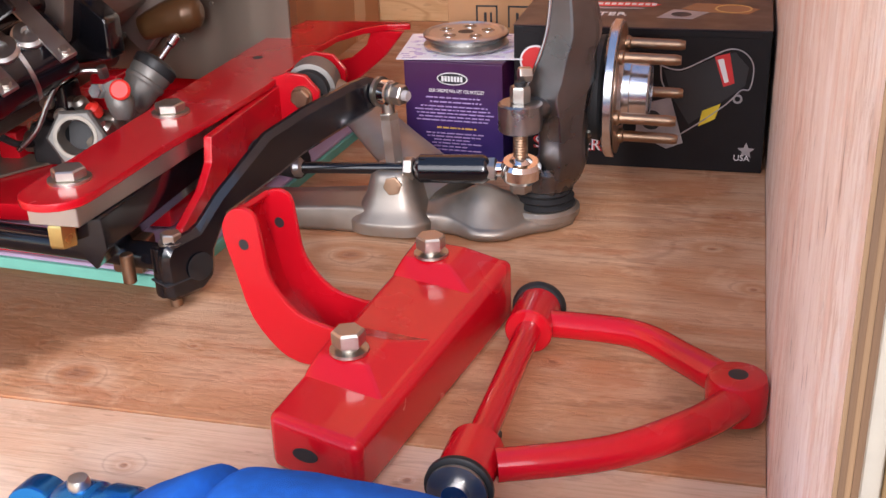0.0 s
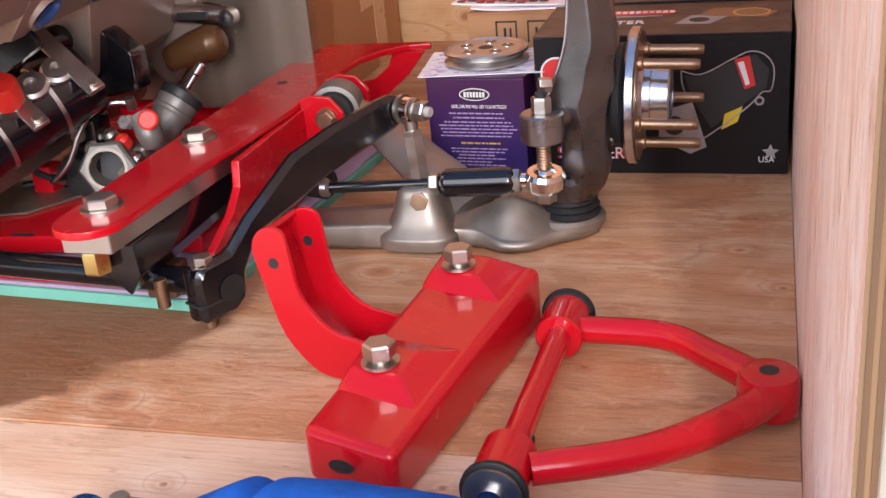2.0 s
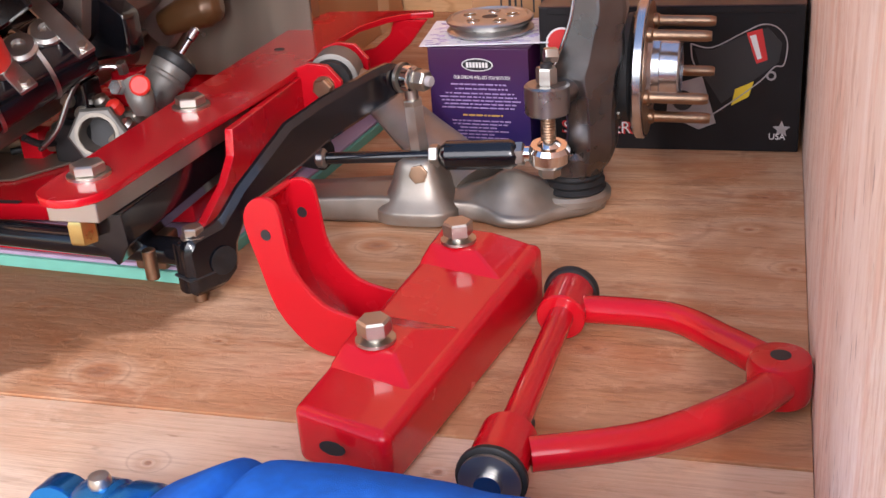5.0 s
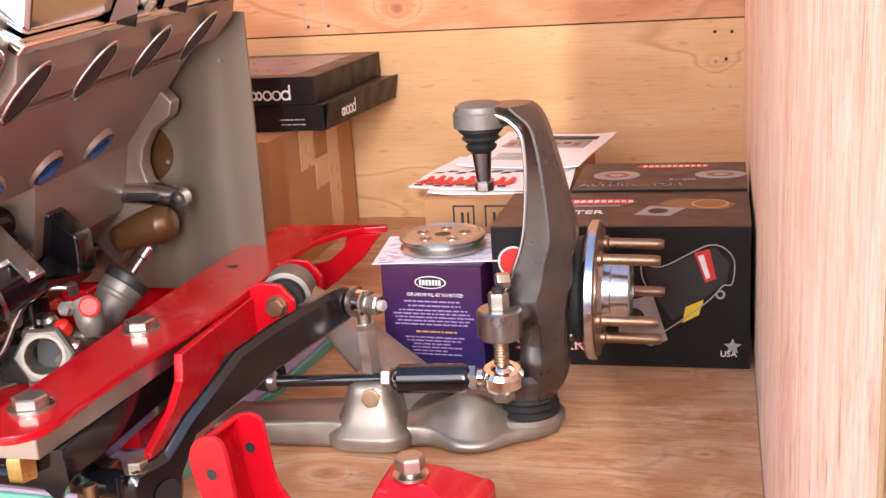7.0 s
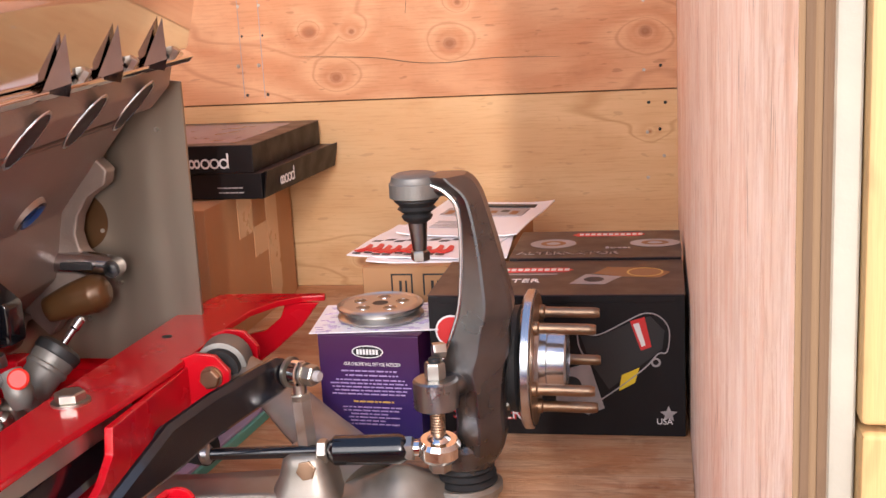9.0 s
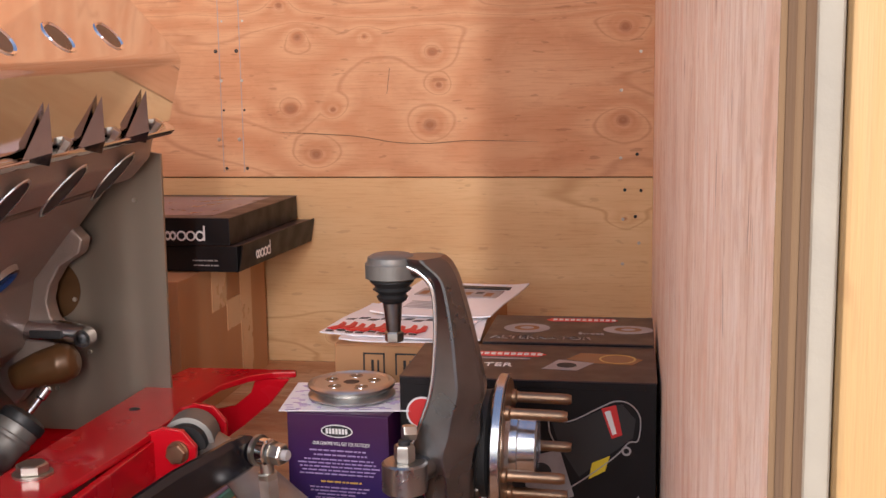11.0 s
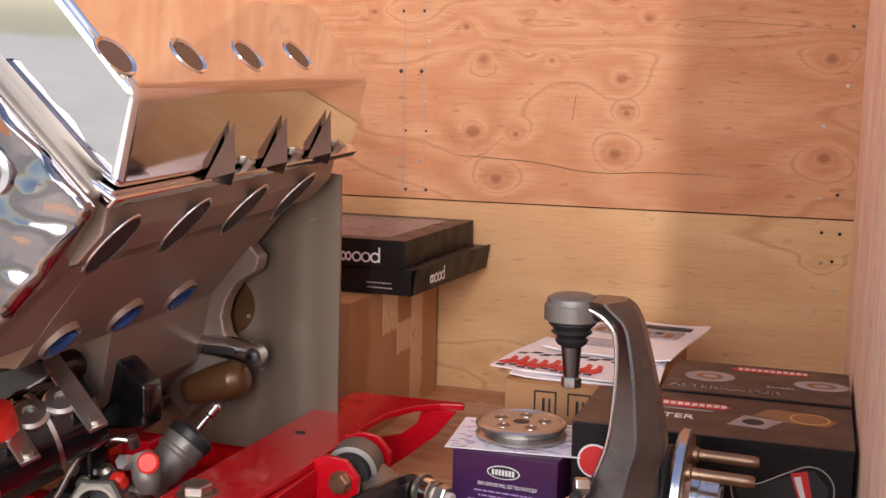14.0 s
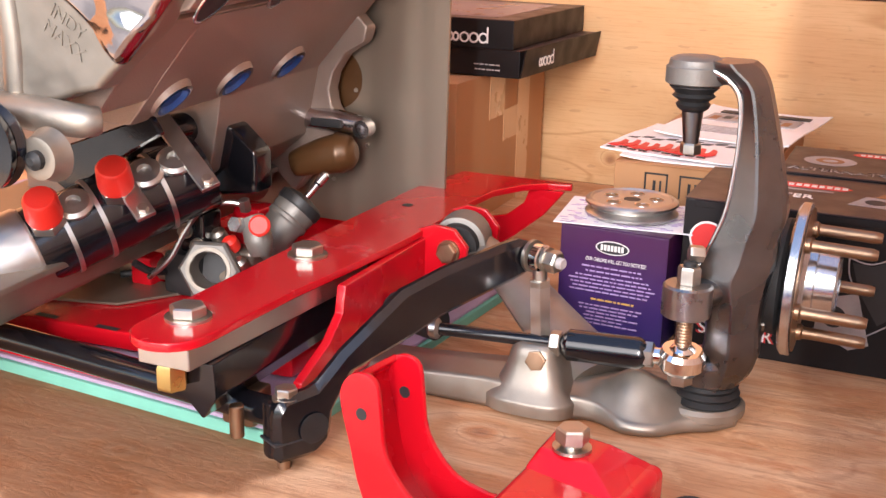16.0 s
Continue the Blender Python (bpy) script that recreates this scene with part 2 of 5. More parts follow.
BRONZE = mat("gold_zinc", (0.33, 0.215, 0.14), 0.42, metal=1.0, vary=0.25, scale=60, bump=0.08, bscale=300)
CASTGREY = mat("grey_casting", (0.21, 0.20, 0.185), 0.48, metal=0.6, vary=0.2, scale=50, bump=0.15, bscale=400)
PLY_CORE = mat("ply_core", (0.19, 0.11, 0.055), 0.8, vary=0.5, scale=140, bump=0.5, bscale=400, stretch=(1, 1, 0.02))
CHROME = mat("chrome", (0.86, 0.85, 0.84), 0.05, metal=1.0, vary=0.03, scale=10)
SATIN = mat("brushed_alloy", (0.56, 0.55, 0.53), 0.36, metal=1.0, vary=0.06, scale=60)
BLUE_AN = mat("blue_anodised", (0.01, 0.17, 0.55), 0.2, metal=0.8, vary=0.1, scale=40)
BLUE_PLUG = mat("blue_plug", (0.03, 0.10, 0.34), 0.35, metal=0.4, vary=0.15, scale=40)
CARTON = mat("cardboard", (0.45, 0.23, 0.105), 0.8, vary=0.1, scale=22, bump=0.15, bscale=240, stretch=(1, 1, 0.2))
CARTON_DK = mat("cardboard_edge", (0.32, 0.16, 0.07), 0.85, vary=0.15, scale=40)
TAPE = mat("parcel_tape", (0.56, 0.34, 0.19), 0.3, vary=0.06, scale=30, coat=0.4)
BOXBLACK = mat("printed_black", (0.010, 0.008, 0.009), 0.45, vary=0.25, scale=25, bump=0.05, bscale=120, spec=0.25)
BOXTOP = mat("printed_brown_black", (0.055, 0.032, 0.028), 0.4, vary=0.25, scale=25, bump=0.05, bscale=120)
PURPLE = mat("printed_purple", (0.045, 0.010, 0.075), 0.38, vary=0.2, scale=12, bump=0.05, bscale=120)
def fade(m, low, high, z0, z1):
    """A printed fade from low to high along the object's height."""
    n, l = m.node_tree.nodes, m.node_tree.links
    sep = n.new("ShaderNodeSeparateXYZ")
    l.new(n.new("ShaderNodeTexCoord").outputs["Object"], sep.inputs[0])
    r = n.new("ShaderNodeMapRange")
    r.inputs[1].default_value, r.inputs[2].default_value = z0, z1
    l.new(sep.outputs[2], r.inputs[0])
    mx = n.new("ShaderNodeMix")
    mx.data_type = "RGBA"
    mx.inputs[6].default_value, mx.inputs[7].default_value = (*low, 1), (*high, 1)
    l.new(r.outputs[0], mx.inputs[0])
    l.new(mx.outputs[2], n["Principled BSDF"].inputs["Base Color"])


fade(PURPLE, (0.024, 0.016, 0.12), (0.055, 0.010, 0.060), 0.01, 0.12)
INK_WHITE = mat("ink_white", (0.75, 0.73, 0.72), 0.5, vary=0.06)
INK_GREY = mat("ink_grey", (0.36, 0.33, 0.33), 0.5, vary=0.25, scale=60)
INK_LILAC = mat("ink_lilac", (0.42, 0.30, 0.55), 0.5, vary=0.1)
INK_RED = mat("ink_red", (0.62, 0.03, 0.03), 0.45, vary=0.1)
INK_GOLD = mat("ink_gold", (0.6, 0.36, 0.08), 0.45, vary=0.1)
INK_YELLOW = mat("ink_yellow", (0.75, 0.55, 0.03), 0.45, vary=0.1)
# black of print and small parts; also paints the shade inside holes and slots
INK_HOLE_BLACK = mat("ink_hole_black", (0.02, 0.02, 0.022), 0.5, vary=0.2)
PAPER = mat("glossy_paper", (0.86, 0.85, 0.88), 0.35, vary=0.05, scale=30)
INK_PICTURE = mat("printed_picture", (0.20, 0.165, 0.225), 0.3, vary=0.7, scale=22, coat=0.3)
GOLD = mat("yellow_zinc", (0.62, 0.49, 0.20), 0.3, metal=1.0, vary=0.2, scale=50)
FOAM_TEAL = mat("teal_foam", (0.15, 0.43, 0.33), 0.7, vary=0.1, scale=60, bump=0.2, bscale=300)
FOAM_LILAC = mat("lilac_foam", (0.40, 0.30, 0.42), 0.75, vary=0.12, scale=40, bump=0.2, bscale=300)
CAP_RED = mat("red_plastic", (0.72, 0.03, 0.02), 0.4, vary=0.06, scale=40)
AMBER = mat("amber_coated", (0.11, 0.052, 0.02), 0.35, metal=0.3, vary=0.2, scale=30)
CLOTH = mat("blue_fleece", (0.018, 0.14, 0.58), 0.95, vary=0.25, scale=90, bump=0.6, bscale=1500, spec=0.1)


# ---- mesh tools ----
def part(name, bm, material, parent=None, label="", smooth=0.6):
    me = bpy.data.meshes.new(name)
    bmesh.ops.recalc_face_normals(bm, faces=bm.faces)
    if smooth:
        for f in bm.faces:
            f.smooth = True
        for e in bm.edges:
            if len(e.link_faces) != 2 or e.calc_face_angle(0) > smooth:
                e.smooth = False
    bm.to_mesh(me)
    bm.free()
    me.materials.append(material)
    ob = new(name, me)
    if smooth:
        ob.modifiers.new("weighted", "WEIGHTED_NORMAL").keep_sharp = True
    if parent is not None:
        ob.parent = parent
    if label:
        ob["label"] = label
    return ob


def thing(name, label, category, at=None, group=""):
    ob = new(name)
    ob.empty_display_size = 0.02
    if at is not None:
        ob.matrix_world = at
    return tagged(ob, label, category, group)


def bevel(bm, r, seg=2, angle=0.5):
    es = [e for e in bm.edges if len(e.link_faces) == 2 and e.calc_face_angle(0) > angle]
    if r > 0 and es:
        bmesh.ops.bevel(bm, geom=es, offset=r, segments=seg, profile=0.5, affect="EDGES", clamp_overlap=True)
    return bm


def block(lo, hi, r=0.0, seg=2, m=None):
    bm = bmesh.new()
    c = [(a + b) / 2 for a, b in zip(lo, hi)]
    s = [abs(b - a) for a, b in zip(lo, hi)]
    bmesh.ops.create_cube(bm, size=1, matrix=Matrix.Translation(c) @ Matrix.Diagonal((*s, 1)))
    bevel(bm, r, seg)
    if m is not None:
        bmesh.ops.transform(bm, matrix=m, verts=bm.verts)
    return bm


def along(a, b):
    """The turn and place that carry +z from the origin onto the way from a to b."""
    a, b = Vector(a), Vector(b)
    return Matrix.Translation(a) @ (b - a).to_track_quat("Z", "Y").to_matrix().to_4x4()


def lathe(profile, a=(0, 0, 0), b=(0, 0, 1), n=32, cap=True):
    """Turns (radius, height) pairs round the way from a to b; heights in metres from a."""
    bm = bmesh.new()
    rings = []
    for r, h in profile:
        rings.append([bm.verts.new((r * math.cos(2 * math.pi * k / n), r * math.sin(2 * math.pi * k / n), h)) for k in range(n)])
    for p, q in zip(rings, rings[1:]):
        for k in range(n):
            bm.faces.new((p[k], p[(k + 1) % n], q[(k + 1) % n], q[k]))
    if cap:
        bm.faces.new(rings[0])
        bm.faces.new(rings[-1])
    bmesh.ops.transform(bm, matrix=along(a, b), verts=bm.verts)
    return bm


def rod(a, b, r, n=24, edge=0.0, r2=None):
    d = (Vector(b) - Vector(a)).length
    r2 = r if r2 is None else r2
    e = min(edge, d / 3, r * 0.8)
    prof = [(r - e, 0), (r, e), (r2, d - e), (r2 - e, d)] if e else [(r, 0), (r2, d)]
    return lathe(prof, a, b, n)


def hexnut(a, b, across, turn=0.0):
    """A hexagonal head or nut with chamfered corners."""
    d = (Vector(b) - Vector(a)).length
    rc = across / math.sqrt(3)
    bm = bmesh.new()
    rings = []
    for s, h in ((0.93, 0), (1, d * 0.12), (1, d * 0.86), (0.88, d)):
        rings.append([bm.verts.new((rc * s * math.cos(turn + k * math.pi / 3), rc * s * math.sin(turn + k * math.pi / 3), h)) for k in range(6)])
    for p, q in zip(rings, rings[1:]):
        for k in range(6):
            bm.faces.new((p[k], p[(k + 1) % 6], q[(k + 1) % 6], q[k]))
    bm.faces.new(rings[0])
    bm.faces.new(rings[-1])
    bmesh.ops.transform(bm, matrix=along(a, b), verts=bm.verts)
    return bm


def prism(points, axis, lo, hi, r=0.0, seg=2, angle=0.5):
    """A flat outline (two coordinates in cyclic order after the axis) pushed from lo to hi along the axis."""
    bm = bmesh.new()

    def put(p, h):
        return {"x": (h, p[0], p[1]), "y": (p[0], h, p[1]), "z": (p[0], p[1], h)}[axis]

    low = [bm.verts.new(put(p, lo)) for p in points]
    top = [bm.verts.new(put(p, hi)) for p in points]
    bm.faces.new(low)
    bm.faces.new(top)
    k = len(points)
    for i in range(k):
        bm.faces.new((low[i], low[(i + 1) % k], top[(i + 1) % k], top[i]))
    bmesh.ops.recalc_face_normals(bm, faces=bm.faces)
    return bevel(bm, r, seg, angle)


def sweep(path, r, n=16, flat=None, cap=True, steps=6):
    """A tube of radius r (a number or one per point) along a smooth line through the points. flat: scale of the section's second axis."""
    pts = [Vector(p) for p in path]
    rs = r if isinstance(r, (list, tuple)) else [r] * len(pts)
    line, rad = [], []
    for i in range(len(pts) - 1):
        p0, p1, p2, p3 = pts[max(i - 1, 0)], pts[i], pts[i + 1], pts[min(i + 2, len(pts) - 1)]
        for k in range(steps):
            t = k / steps
            line.append(0.5 * ((2 * p1) + (p2 - p0) * t + (2 * p0 - 5 * p1 + 4 * p2 - p3) * t * t + (3 * p1 - p0 - 3 * p2 + p3) * t ** 3))
            rad.append(rs[i] * (1 - t) + rs[i + 1] * t)
    line.append(pts[-1])
    rad.append(rs[-1])
    bm = bmesh.new()
    rings = []
    up = None
    for i, p in enumerate(line):
        d = (line[min(i + 1, len(line) - 1)] - line[max(i - 1, 0)]).normalized()
        if up is None:
            up = Vector((0, 0, 1)) if abs(d.z) < 0.9 else Vector((0, 1, 0))
        side = d.cross(up).normalized()
        up = side.cross(d).normalized()
        fl = 1.0 if flat is None else flat
        rings.append([bm.verts.new(p + side * math.cos(2 * math.pi * k / n) * rad[i] + up * math.sin(2 * math.pi * k / n) * rad[i] * fl) for k in range(n)])
    for p, q in zip(rings, rings[1:]):
        for k in range(n):
            bm.faces.new((p[k], p[(k + 1) % n], q[(k + 1) % n], q[k]))
    if cap:
        bm.faces.new(rings[0])
        bm.faces.new(rings[-1])
    return bm


def join(*bms):
    """Several bmeshes as one."""
    out = bmesh.new()
    for b in bms:
        me = bpy.data.meshes.new("scratch")
        b.to_mesh(me)
        b.free()
        out.from_mesh(me)
        bpy.data.meshes.remove(me)
    return out


def moved(bm, m):
    bmesh.ops.transform(bm, matrix=m, verts=bm.verts)
    return bm


def skin(rings):
    """A closed surface through rings of points, capped at both ends."""
    bm = bmesh.new()
    rows = [[bm.verts.new(p) for p in r] for r in rings]
    k = len(rows[0])
    for p, q in zip(rows, rows[1:]):
        for i in range(k):
            bm.faces.new((p[i], p[(i + 1) % k], q[(i + 1) % k], q[i]))
    bm.faces.new(rows[0])
    bm.faces.new(rows[-1])
    return bm


def smooth_rows(rows, steps):
    """Rows of numbers, with steps rows glided in between each pair."""
    out = []
    for i in range(len(rows) - 1):
        p0, p1, p2, p3 = rows[max(i - 1, 0)], rows[i], rows[i + 1], rows[min(i + 2, len(rows) - 1)]
        for k in range(steps):
            t = k / steps
            out.append([0.5 * (2 * b + (c - a) * t + (2 * a - 5 * b + 4 * c - d) * t * t + (3 * b - a - 3 * c + d) * t ** 3) for a, b, c, d in zip(p0, p1, p2, p3)])
    return out + [list(rows[-1])]


def ring_plate(r_out, r_in, h, n=36):
    return [(r_in, 0), (r_out, 0), (r_out, h), (r_in, h), (r_in, 0)]


def lettering(text, size, m, material, parent, name="printed_word", squeeze=1.0, thick=0.0003, label=""):
    cu = bpy.data.curves.new(name, "FONT")
    cu.body = text
    cu.size = size
    cu.extrude = thick
    cu.align_x, cu.align_y = "CENTER", "CENTER"
    tmp = bpy.data.objects.new(name, cu)
    scene.collection.objects.link(tmp)
    me = bpy.data.meshes.new_from_object(tmp)
    bpy.data.objects.remove(tmp)
    bpy.data.curves.remove(cu)
    me.transform(m @ Matrix.Diagonal((squeeze, 1, 1, 1)))
    me.materials.clear()
    me.materials.append(material)
    ob = new(name, me)
    ob.parent = parent
    if label:
        ob["label"] = label
    return ob


def bolt(parent, base, axis, across, head, material=ZINC, washer=0.0, lift=0.0, turn=0.2, name="bolt"):
    """A bolt head on its washer at base, pointing along axis."""
    base, axis = Vector(base), Vector(axis).normalized()
    w = 0.0028 if washer else 0.0
    out = None
    if washer:
        out = part("washer", lathe([(across * 0.3, 0), (washer, 0), (washer, w), (across * 0.3, w)], base, base + axis, 32, cap=False), material, parent)
    if lift:
        part("shank", rod(base + axis * w * 0.5, base + axis * (w + lift), across * 0.33, 20), material, parent)
    part(name, hexnut(base + axis * (w + lift), base + axis * (w + lift + head), across, turn), material, parent)
    return out


# ---- crate ----
# ZT and ZB: unseen wall tops, set to block sun and sky
YB, YF, XL, ZT, ZB = 0.40, -1.427, -1.75, 2.0, 1.70
SEAM_Z, SEAM_Y = 0.369, -1.047
floor = tagged(part("floor", block((XL, YF, -0.030), (0.03, YB + 0.02, -0.0125)), PLY_EDGE), "layered plywood deck under the crate floor", "floor", kind="structure")
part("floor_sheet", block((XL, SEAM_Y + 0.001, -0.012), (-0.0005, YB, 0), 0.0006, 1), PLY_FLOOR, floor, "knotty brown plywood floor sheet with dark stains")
part("floor_sheet", block((XL, YF, -0.012), (-0.0005, SEAM_Y - 0.001, -0.0008), 0.0006, 1), PLY_FRONT, floor, "pale plywood floor sheet")
back = tagged(part("wall_back", block((XL, YB + 0.012, -0.012), (0.03, YB + 0.03, ZB)), PLY_EDGE), "plywood back wall of a crate in two sheets", "wall", kind="structure")
part("wall_sheet", block((XL, YB, 0), (0, YB + 0.011, SEAM_Z - 0.0012), 0.0008, 1), PLY_LOW, back, "pale yellow plywood sheet")
part("wall_sheet", block((XL, YB - 0.002, SEAM_Z + 0.0012), (0, YB + 0.011, ZB), 0.0008, 1), PLY_UP, back, "knotty reddish plywood sheet with a long crack")
right = tagged(part("wall_right", block((0, YF, -0.012), (0.009, YB + 0.011, ZT), 0.0006, 1), PLY_SIDE), "rough pinkish unseen plywood side wall, added to close the crate", "wall", kind="structure")
for t0, t1, proud, m in ((0.0, 0.0018, 0.0010, PLY_CORE), (0.0018, 0.0042, 0.0016, PLY_EDGE), (0.0042, 0.0064, 0.0008, PLY_CORE), (0.0064, 0.0090, 0.0014, PLY_EDGE)):
    part("ply_layer", block((t0, YF - proud, 0), (t1, YF - 0.0001, ZT)), m, right)
tagged(part("trim_board", block((0.0092, YF + 0.001, -0.012), (0.0168, YB, ZT), 0.0008, 1), PRIMED), "off-white board behind the side wall", "board", kind="structure")
post = tagged(part("trim_post", block((0.0172, YF - 0.006, -0.012), (0.15, YF + 0.05, 0.428), 0.002), PINE), "yellow pine corner post of the crate", "post", kind="structure")
part("upper_post", block((0.0172, YF - 0.004, 0.4295), (0.15, YF + 0.05, ZT), 0.002), PINE, post)
# left wall is out of view, added to close the crate
tagged(part("wall_left", block((XL - 0.012, YF, -0.012), (XL - 0.001, YB, ZT)), PLY_UP), "unseen plywood side wall, added to close the crate", "wall", kind="structure")
tagged(part("ground", block((-40, -60, -0.72), (40, 40, -0.70)), SOIL), "grey concrete ground outside the crate", "ground", kind="structure")

# nails and pencil lines of the back wall
def nail(parent, x, z, y=YB - 0.0022, r=0.0032, material=ZINC):
    part("nail", lathe([(r, 0), (r * 0.8, 0.0008)], (x, y, z), (x, y - 1, z), 10), material, parent)


for x, z, bright in ((-0.052, 0.345, 0), (-0.022, 0.344, 0), (-0.055, 0.29, 1), (-0.032, 0.295, 0), (-0.025, 0.245, 1), (-0.055, 0.205, 1),
                     (-0.03, 0.412, 0), (-0.06, 0.405, 1), (-0.025, 0.60, 1), (-0.06, 0.53, 1), (-0.022, 0.70, 0), (-0.05, 0.76, 1)):
    nail(back, x, z, YB - (0.0002 if z < SEAM_Z else 0.0022), material=ZINC if bright else BLACK)
for x in (-0.792, -0.834):
    part("pencil_line", block((x - 0.0006, YB - 0.0026, 0.38), (x + 0.0006, YB - 0.0021, 1.1)), INK_GREY, back)
    for k in range(13):
        z = 0.33 + 0.057 * k
        nail(back, x + 0.008 * math.sin(k * 2.3), z, YB - (0.0002 if z < SEAM_Z else 0.0022), r=0.0024 + 0.0008 * (k % 3), material=INK_HOLE_BLACK if k % 2 else ZINC)
for name, way, wide in (("crack", ((-0.717, 0.457), (-0.649, 0.454), (-0.559, 0.448), (-0.492, 0.437), (-0.426, 0.434), (-0.339, 0.439), (-0.211, 0.436)), 0.0014),
                        ("crack", ((-0.337, 0.713), (-0.221, 0.708), (-0.1, 0.70), (-0.003, 0.691)), 0.0007),
                        ("scratch", ((-0.496, 0.577), (-0.502, 0.529)), 0.0016)):
    part(name, sweep([(x, YB - 0.0021, z) for x, z in way], [0.0005] + [wide] * (len(way) - 2) + [0.0004], 6, flat=0.4), INK_HOLE_BLACK, back, "dark line in the veneer")


# ---- cartons ----
def carton(name, label, lo, hi, material, top, at=None, lid=0.0):
    """A closed carton: body, a lid panel with a tuck edge."""
    t = thing(name, label, "box", at)
    part("body", block(lo, (hi[0], hi[1], hi[2] - 0.0016), 0.0018, 2), material, t)
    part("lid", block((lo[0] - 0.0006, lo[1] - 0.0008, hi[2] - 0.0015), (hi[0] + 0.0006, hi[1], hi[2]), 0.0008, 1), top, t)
    if lid:
        part("flap", block((lo[0] + 0.012, lo[1] - 0.0014, hi[2] - 0.010), (hi[0] - 0.012, lo[1] - 0.0004, hi[2] - 0.0018), 0.0004, 1), material, t)
    return t


def bars(parent, x0, x1, y, z0, rows, step, high, material, seed, ragged=0.12):
    """Lines of small print that cannot be read, as bars."""
    rnd = random.Random(seed)
    for k in range(rows):
        z = z0 - k * step
        a, b = x0 + rnd.random() * ragged * (x1 - x0), x1 - rnd.random() * ragged * (x1 - x0)
        x = a
        while x < b - 0.002:
            w = min(0.003 + rnd.random() * 0.009, b - x)
            part("print_line", block((x, y - 0.0003, z), (x + w, y + 0.0002, z + high)), material, parent, smooth=0)
            x += w + 0.0018




def front_at(x, y, z, rz=0):
    return pose(x, y, z) @ pose(0, 0, 0, 90, rz, 0)


# starter carton
SX0, SX1, SY0, SY1, SZ = -0.326, -0.006, -0.375, -0.190, 0.185
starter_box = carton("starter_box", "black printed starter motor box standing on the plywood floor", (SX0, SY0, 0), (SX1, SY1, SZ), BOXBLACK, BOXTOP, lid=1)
fy = SY0 - 0.0006
part("badge", lathe([(0.021, 0), (0.021, 0.0006)], (-0.297, fy + 0.0004, 0.138), (-0.297, fy - 1, 0.138), 32), INK_WHITE, starter_box)
part("badge", lathe([(0.0185, 0), (0.0185, 0.0006)], (-0.297, fy, 0.138), (-0.297, fy - 1, 0.138), 32), INK_RED, starter_box)
lettering("STARTER", 0.024, front_at(-0.255, fy, 0.028), INK_RED, starter_box, squeeze=0.95)
lettering("STARTER", 0.022, front_at(-0.2548, fy - 0.0005, 0.0282), INK_WHITE, starter_box, squeeze=0.97)
lettering("USA", 0.011, front_at(-0.032, fy, 0.020), INK_WHITE, starter_box)
star = []
for k in range(10):
    rr = 0.011 if k % 2 == 0 else 0.005
    star.append((-0.027 + rr * math.sin(k * math.pi / 5), 0.030 + rr * math.cos(k * math.pi / 5)))
part("star_mark", prism(star, "y", fy - 0.0002, fy + 0.0004), INK_GREY, starter_box)
# line drawing of the starter on the box front
outline = [(-0.138, 0.138), (-0.113, 0.133), (-0.077, 0.151), (-0.055, 0.161), (-0.037, 0.157), (-0.0255, 0.140), (-0.028, 0.112), (-0.039, 0.109), (-0.055, 0.091), (-0.091, 0.062), (-0.124, 0.039)]
part("drawing_line", sweep([(x, fy - 0.0001, z) for x, z in outline], 0.0009, 6, steps=4), INK_GREY, starter_box)
part("drawing_line", sweep([(-0.138, fy - 0.0001, 0.138), (-0.136, fy - 0.0001, 0.118), (-0.126, fy - 0.0001, 0.098)], 0.0009, 6), INK_GREY, starter_box)
part("drawing_body", prism([(-0.124, 0.100), (-0.134, 0.132), (-0.112, 0.130), (-0.075, 0.148), (-0.048, 0.157), (-0.031, 0.138), (-0.034, 0.115), (-0.10, 0.062)], "y", fy + 0.0001, fy + 0.0005), INK_HOLE_BLACK, starter_box)
part("drawing_band", prism([(-0.073, 0.151), (-0.055, 0.156), (-0.047, 0.118), (-0.060, 0.113)], "y", fy - 0.0001, fy + 0.0004), INK_RED, starter_box)
part("drawing_band", prism([(-0.069, 0.147), (-0.062, 0.149), (-0.054, 0.120), (-0.059, 0.118)], "y", fy - 0.0004, fy), INK_WHITE, starter_box)
part("drawing_tag", prism([(-0.084, 0.081), (-0.062, 0.091), (-0.068, 0.071), (-0.088, 0.060)], "y", fy - 0.0003, fy + 0.0004), INK_YELLOW, starter_box)
part("drawing_mount", prism([(-0.164, 0.085), (-0.124, 0.097), (-0.106, 0.037), (-0.127, 0.028), (-0.167, 0.047)], "y", fy - 0.0001, fy + 0.0004), INK_GREY, starter_box)
part("drawing_gear", lathe([(0.013, 0), (0.013, 0.0005)], (-0.147, fy - 0.0001, 0.066), (-0.147, -9, 0.066), 20), INK_HOLE_BLACK, starter_box)
part("drawing_ring", lathe(ring_plate(0.006, 0.0035, 0.0006), (-0.042, fy - 0.0001, 0.098), (-0.042, -9, 0.098), 18, cap=False), INK_GREY, starter_box)
# top print
tz = SZ + 0.0003


def flat_at(x, y, z, turn=0):
    return pose(x, y, z, 0, 0, turn)


